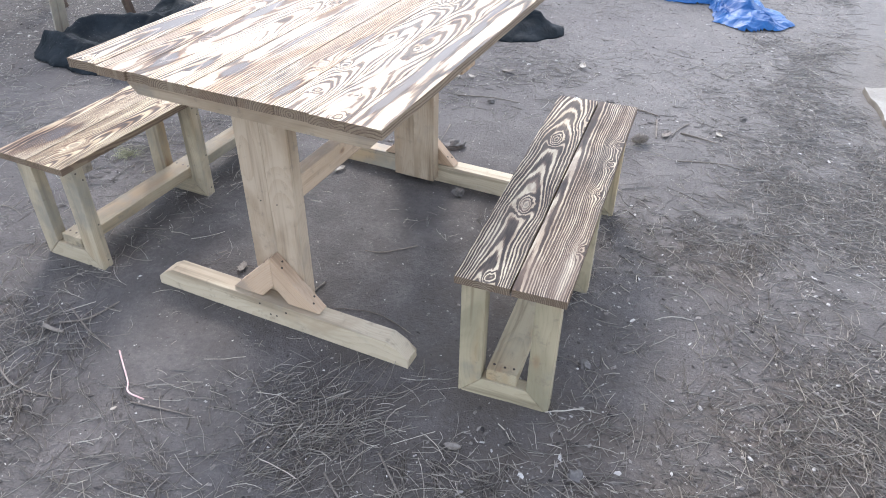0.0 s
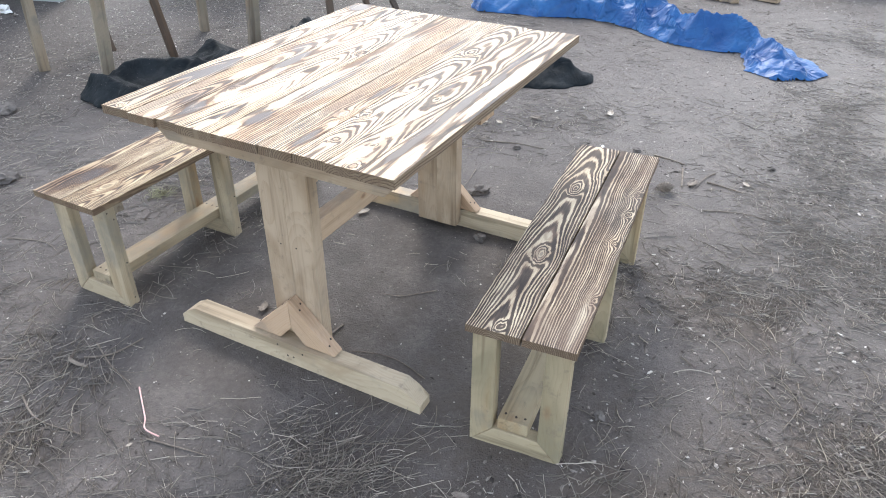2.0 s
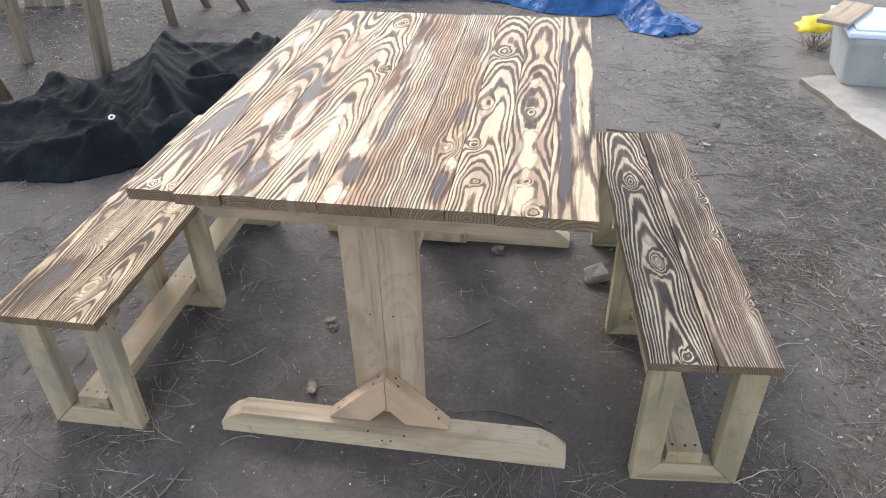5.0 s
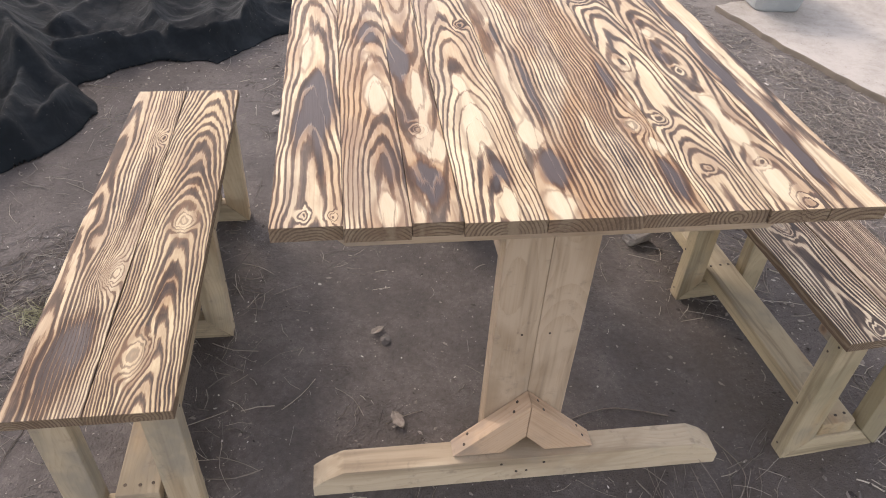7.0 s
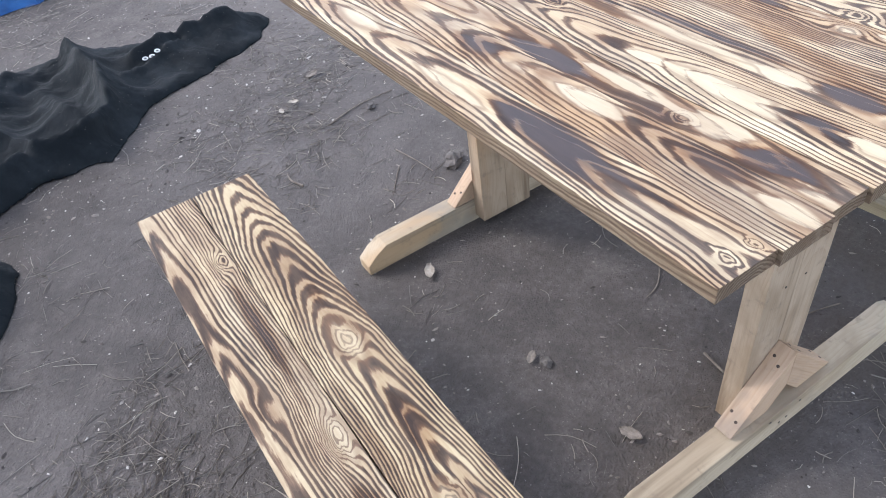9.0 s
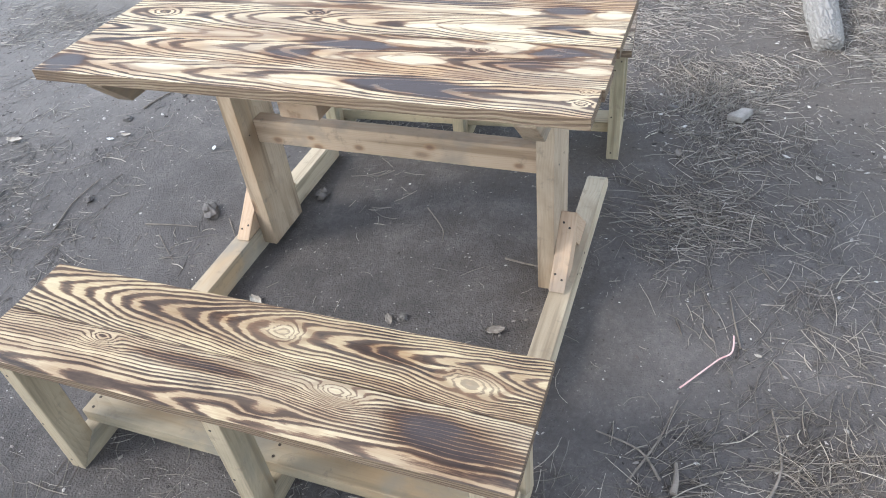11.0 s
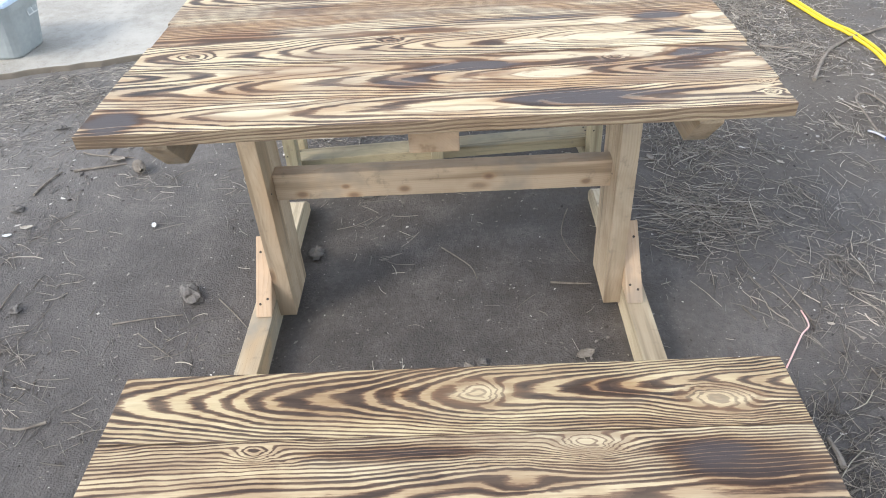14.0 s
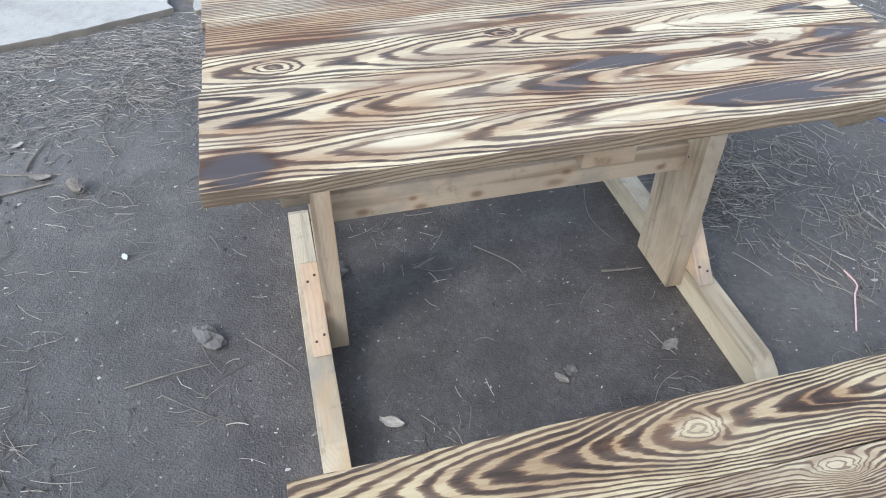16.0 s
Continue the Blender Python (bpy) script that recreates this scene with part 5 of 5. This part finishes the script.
twig([(-2.45, 1.25), (-2.3, 1.3), (-2.2, 1.28)], 0.004)
twig([(0.2, 1.0), (0.32, 1.06), (0.4, 1.04)], 0.007)
twig([(-0.1, 2.75), (0.05, 2.8), (0.2, 2.78)], 0.004)
twig([(-1.2, 2.95), (-1.05, 3.0), (-0.9, 3.0)], 0.005)
twig([(-2.2, 0.98), (-2.05, 0.9), (-1.95, 0.86)], 0.004)
twig([(-3.3, 5.4), (-2.9, 5.9), (-2.4, 6.0)], 0.012)
twig([(-0.991, 1.423), (-1.0, 1.36), (-1.004, 1.313)], 0.006)
twig([(-0.811, 1.732), (-0.901, 1.65), (-0.963, 1.63)], 0.0035)
twig([(-1.098, 2.641), (-1.08, 2.54), (-1.072, 2.451)], 0.004)
twig([(-1.139, 2.553), (-1.19, 2.49), (-1.236, 2.43)], 0.003)
twig([(-1.008, 2.366), (-1.08, 2.3), (-1.144, 2.248)], 0.003)
twig([(-0.136, 3.014), (-0.05, 3.0), (0.021, 2.98)], 0.008)
twig([(-1.625, 0.886), (-1.59, 0.884), (-1.551, 0.888)], 0.013)
twig([(-1.599, 0.915), (-1.537, 0.966), (-1.511, 1.065)], 0.006)
twig([(-1.891, 0.757), (-1.8, 0.8), (-1.732, 0.828)], 0.0045)
twig([(-1.181, 0.772), (-1.09, 0.79), (-1.001, 0.805)], 0.0045)
twig([(-1.598, 0.815), (-1.64, 0.9), (-1.677, 0.968)], 0.004)

def make_cone():
    cone = tagged(empty("pine_cone", pose(-0.285, 2.838, 0.024, 0, 90, 35) @ Matrix.Scale(1.1, 4)), "small closed grey-brown pine cone lying on soil", "pine cone")
    part("core", rock(0.013, 0.013, 0.03, 1.0, 0.1), m_cone, cone, smooth=True)
    bm = bmesh.new()
    for k in range(64):
        f = k / 63
        a, z = k * 2.39996, -0.031 + 0.062 * f
        rad = 0.0195 * math.sin(math.pi * (0.12 + 0.8 * f)) ** 0.7
        rows = [bm.verts.new((rad * math.cos(a) * m + t * -math.sin(a), rad * math.sin(a) * m + t * math.cos(a), z + dz)) for m, t, dz in ((0.55, -0.004, -0.004), (0.55, 0.004, -0.004), (1.0, 0.0045, 0.003), (1.12, 0, 0.006), (1.0, -0.0045, 0.003))]
        tip = bm.verts.new((rad * 0.6 * math.cos(a), rad * 0.6 * math.sin(a), z + 0.007))
        for i in range(5):
            bm.faces.new((rows[i], rows[(i + 1) % 5], tip))
        bm.faces.new(rows[::-1])
    part("scales", bm, m_cone, cone)


make_cone()


def make_leaf(x, y, size, turn, mat, label):
    """A torn, slightly curled scrap of leaf."""
    bm = bmesh.new()
    bmesh.ops.create_grid(bm, x_segments=12, y_segments=8, size=1)
    for v in bm.verts:
        u, w = v.co.x, v.co.y
        edge = (1 - abs(u) ** 2.5) * 0.75 + 0.16 + 0.3 * noise.noise(Vector((u * 2.3, math.copysign(2, w), turn)))
        v.co = Vector((size * (u + 0.16 * noise.noise(Vector((w * 3, u, turn)))), w * edge * size * 0.55,
                       size * (0.06 * u * u + 0.12 * w * w + 0.16 * noise.noise(Vector((u * 2.5, w * 2.5, turn))) + 0.1)))
    bmesh.ops.solidify(bm, geom=bm.faces[:], thickness=0.0012)
    tagged(part("leaf", bm, mat, m=pose(x, y, 0.004, 0, 0, turn), smooth=True), label, "leaf", "dead leaves on the soil")


LEAVES = ((-1.334, 2.066, 0.028, 60, m_leaf, "curled pale dead leaf on the soil"), (-0.633, 2.675, 0.014, 20, m_white, "small white scrap like a dead petal"), (-1.276, 1.369, 0.026, 110, m_cone, "curled brown dead leaf on the soil"),
          (-1.308, 1.661, 0.02, 35, m_cone, "small brown scrap of dead leaf"), (-1.2, 0.733, 0.009, 70, m_leaf, "small pale scrap of dead leaf"), (-0.35, 1.0, 0.022, 10, m_cone, "small brown scrap of dead leaf"),
          (-1.228, 3.193, 0.022, 150, m_leaf, "curled pale dead leaf on the soil"), (-1.292, 3.162, 0.019, 80, m_leaf, "curled pale dead leaf on the soil"), (-1.08, 3.336, 0.032, 30, m_cone, "small brown scrap of dead leaf"),
          (-1.633, 2.85, 0.024, 60, m_leaf, "curled pale dead leaf on the soil"), (-0.746, 3.578, 0.035, 100, m_leaf, "curled pale dead leaf on the soil"), (0.022, 3.063, 0.022, 130, m_leaf, "curled pale dead leaf on the soil"),
          (-0.616, 3.109, 0.02, 100, m_leaf, "curled pale dead leaf on the soil"), (-0.657, 3.156, 0.015, 100, m_white, "small white scrap like a dead petal"), (-0.418, 0.574, 0.014, 40, m_leaf, "curled pale dead leaf on the soil"), (-0.19, 2.96, 0.035, 75, m_cone, "curled brown dead leaf beside a pine cone"))
for spot in LEAVES:
    make_leaf(*spot)

STONES = ((-0.82, 2.11, 0.028, 0.022, 0.022), (-0.99, 2.45, 0.045, 0.03, 0.028), (-2.9, 1.54, 0.06, 0.045, 0.04), (-3.64, 2.08, 0.07, 0.05, 0.04),
          (-1.287, 1.629, 0.014, 0.018, 0.012), (-1.023, 2.95, 0.022, 0.018, 0.015), (-0.6, 2.2, 0.02, 0.02, 0.015), (-0.13, 1.42, 0.02, 0.016, 0.011),
          (-0.05, 1.05, 0.022, 0.018, 0.011), (-1.0, 2.2, 0.025, 0.02, 0.018), (0.1, 3.3, 0.02, 0.02, 0.011), (-0.5, 3.2, 0.024, 0.02, 0.015))
for k, (x, y, sx, sy, sz) in enumerate(STONES):
    tagged(part("stone", rock(sx * 0.85, sy * 0.85, sz * 0.7, k * 3.7, 0.5), m_stone, m=pose(x, y, sz * 0.3, 0, 0, 40 * k)), "small grey-brown stone half pressed into soil", "stone", "stones on the soil")


def make_chunk(x, y, sx, sy, sz, turn, label):
    bm = box(sx, sy, sz, 0.3 * sz)
    for v in bm.verts:
        v.co += 0.2 * sz * Vector((noise.noise(v.co * 30), noise.noise(v.co * 30 + Vector((5, 0, 0))), noise.noise(v.co * 30 + Vector((0, 9, 0)))))
        if v.co.x < 0:
            v.co.y *= 1 + 0.5 * v.co.x / sx
    tagged(part("stone", bm, m_chunk, m=pose(x, y, 0.4 * sz, 8, -5, turn)), label, "stone", "stones on the soil")


make_chunk(-0.487, 1.99, 0.085, 0.06, 0.05, 25, "squarish pale chunk of broken concrete on soil")
make_chunk(-0.186, 0.082, 0.05, 0.045, 0.035, 60, "small squarish pale chunk of broken concrete")
make_chunk(-0.075, 0.815, 0.095, 0.055, 0.025, 150, "flat grey wedge of broken concrete on needles")


# ---------------------------------------------------------------- needles and chips
def density(x, y):
    c = 0.5 + 0.9 * noise.noise(Vector((x * 1.7, y * 1.7, 2))) + 0.5 * noise.noise(Vector((x * 5, y * 5, 8)))
    k = 0.22
    if x > -0.15:
        k += 0.33 * min(1, (x + 0.15) * 2)
    if y < 0.95:
        k += 0.26
    for cx, cy, cr, rich in ((0.46, 1.38, 0.2, 0.55), (-0.02, 1.1, 0.16, 0.55), (0.13, 2.07, 0.16, 0.4), (0.58, 1.8, 0.2, 0.4), (0.2, 0.95, 0.2, 0.4), (-1.6, 0.75, 0.25, 0.3), (-2.35, 1.76, 0.14, 0.4), (-2.17, 1.62, 0.1, 0.3), (-0.76, 1.0, 0.18, 0.6)):
        k += rich * math.exp(-((x - cx) ** 2 + (y - cy) ** 2) / cr ** 2)
    k += 0.75 * math.exp(-((x - 0.45) / 0.4) ** 2 - ((y - 2.7) / 0.8) ** 2)
    if x > -0.3 and -0.1 < y < 0.75:
        k *= 0.75
    k *= 1 - 0.6 * math.exp(-((x - 0.12) / 0.16) ** 2 - ((y - 1.55) / 0.28) ** 2)
    if x < -1.95 and y < 2.0:
        k += 0.2
    if -1.62 < x < -0.45 and 1.0 < y < 2.6:
        k *= 0.18
    if y > 2.2 and x < -0.1:
        k *= 0.32 if y < 2.7 else 0.48
    k += 0.4 * math.exp(-((x + 1.1) / 0.3) ** 2 - ((y - 3.25) / 0.32) ** 2)
    if x > 0.55 and y > 1.9 and x > 0.58 + (3.79 - y) * 0.28:
        k = 0.03
    return max(k * c, 0.01)


def make_needles(count):
    rnd = random.Random(5)
    verts, faces = [], []
    made = 0
    while made < count:
        x, y = rnd.uniform(-4.6, 1.9), rnd.uniform(-0.6, 6.2)
        d = density(x, y)
        if rnd.random() > d:
            continue
        lay = math.pi * noise.noise(Vector((x * 2, y * 2, 1)))
        bunch = 1 if rnd.random() > 0.12 + 0.26 * min(d, 1) else rnd.randint(5, 20)
        for _ in range(bunch):
            bx, by = (x, y) if bunch == 1 else (x + rnd.gauss(0, 0.05), y + rnd.gauss(0, 0.05))
            a = lay + rnd.gauss(0, 1.8 if bunch == 1 else 1.1 if y > 1.3 else 0.65)
            length = rnd.uniform(0.012, 0.06) if rnd.random() < (0.78 if y > 1.3 or x > -0.3 else 0.55) else rnd.uniform(0.06, 0.13)
            r = rnd.uniform(0.0004, 0.0009) if rnd.random() < 0.92 else rnd.uniform(0.0009, 0.0014)
            r *= 1.12 if x > -0.25 and y < 2.3 else 1.0
            bend, lift = rnd.gauss(0, 0.08) if rnd.random() < 0.7 else rnd.gauss(0, 0.22), rnd.uniform(0.001, 0.003 if bunch == 1 else 0.007)
            kink = rnd.gauss(0, 0.2)
            tilt = max(rnd.gauss(-0.02, 0.05), 0.0)
            base = len(verts)
            px, py, w = bx, by, a
            for k in range(5):
                z = ground_height(px, py) + lift + tilt * length * k / 4
                sx, sy = -math.sin(w) * r, math.cos(w) * r
                verts += [(px + sx, py + sy, z - r), (px - sx, py - sy, z - r), (px, py, z + r)]
                px, py = px + math.cos(w) * length / 4, py + math.sin(w) * length / 4
                w += bend + (kink if k == 1 else 0)
            for k in range(4):
                o = base + 3 * k
                for i in range(3):
                    faces.append((o + i, o + (i + 1) % 3, o + 3 + (i + 1) % 3, o + 3 + i))
            made += 1
    me = bpy.data.meshes.new("pine_needles")
    me.from_pydata(verts, [], faces)
    me.materials.append(m_needle)
    tagged(new("pine_needles", me), "dry tan pine needles strewn over the soil", "pine needles", kind="stuff")


def make_chips(count):
    rnd = random.Random(11)
    verts, faces = [], []
    made = 0
    while made < count:
        x, y = rnd.uniform(-5.5, 1.9), rnd.uniform(-0.6, 7.5)
        if rnd.random() > (0.16 if x > -0.35 and y < 2.4 else 0.07) + 0.8 * density(x, y) + (0.25 if x < -3.2 else 0.07 if y > 2.9 else 0):
            continue
        if x > 0.5 and y > 1.9 and x > 0.55 + (3.79 - y) * 0.28:
            continue
        near = x > -0.35 and y < 2.4
        s = rnd.uniform(0.001, 0.003) if rnd.random() < (0.8 if near else 0.92) else rnd.uniform(0.003, 0.0075 if near else 0.006)
        s *= 1.6 if x < -3.3 and y > 2.2 else 1.35 if y > 3.0 else 1.0
        z, a, h = ground_height(x, y) + 0.001, rnd.uniform(0, 6.28), s * rnd.uniform(0.3, 0.8)
        ca, sa, long = math.cos(a), math.sin(a), rnd.uniform(1.0, 2.2)
        base = len(verts)
        for k in range(5):
            r = s * rnd.uniform(0.5, 1.2)
            u, w = r * long * math.cos(1.2566 * k), r * math.sin(1.2566 * k)
            verts.append((x + u * ca - w * sa, y + u * sa + w * ca, z + rnd.uniform(-0.2, 0.5) * h))
        verts.append((x + rnd.gauss(0, 0.2) * s, y + rnd.gauss(0, 0.2) * s, z + h))
        faces += [(base + k, base + (k + 1) % 5, base + 5) for k in range(5)]
        made += 1
    me = bpy.data.meshes.new("wood_chips")
    me.from_pydata(verts, [], faces)
    me.materials.append(m_chip)
    tagged(new("wood_chips", me), "fine bark chips, grit and pale crumbs scattered on soil", "chips", kind="stuff")


def make_tuft(x, y, spread, blades):
    """Short dry blades lying over one another."""
    rnd, me, bm = random.Random(31), bpy.data.meshes.new("grass_tuft"), bmesh.new()
    for _ in range(blades):
        a, l, rise = rnd.uniform(0, 6.28), rnd.uniform(0.02, 0.055), rnd.uniform(0.0, 0.022)
        px, py = rnd.gauss(0, spread), rnd.gauss(0, spread * 0.8)
        dx, dy = math.cos(a) * l, math.sin(a) * l
        piece = tube([(px, py, -0.001), (px + 0.5 * dx + rnd.gauss(0, 0.004), py + 0.5 * dy, 0.004 + rise), (px + dx, py + dy, 0.003 + 0.6 * rise)], rnd.uniform(0.0007, 0.0013), 4, 2, lambda t: 1 - 0.5 * t)
        piece.to_mesh(me)
        piece.free()
        bm.from_mesh(me)
    tagged(part("grass_tuft", bm, m_grass, m=pose(x, y, ground_height(x, y) + 0.002)), "small tuft of pale dry grass on the soil", "grass")


make_tuft(-2.19, 1.79, 0.03, 90)
make_needles(60000)
make_chips(145000)
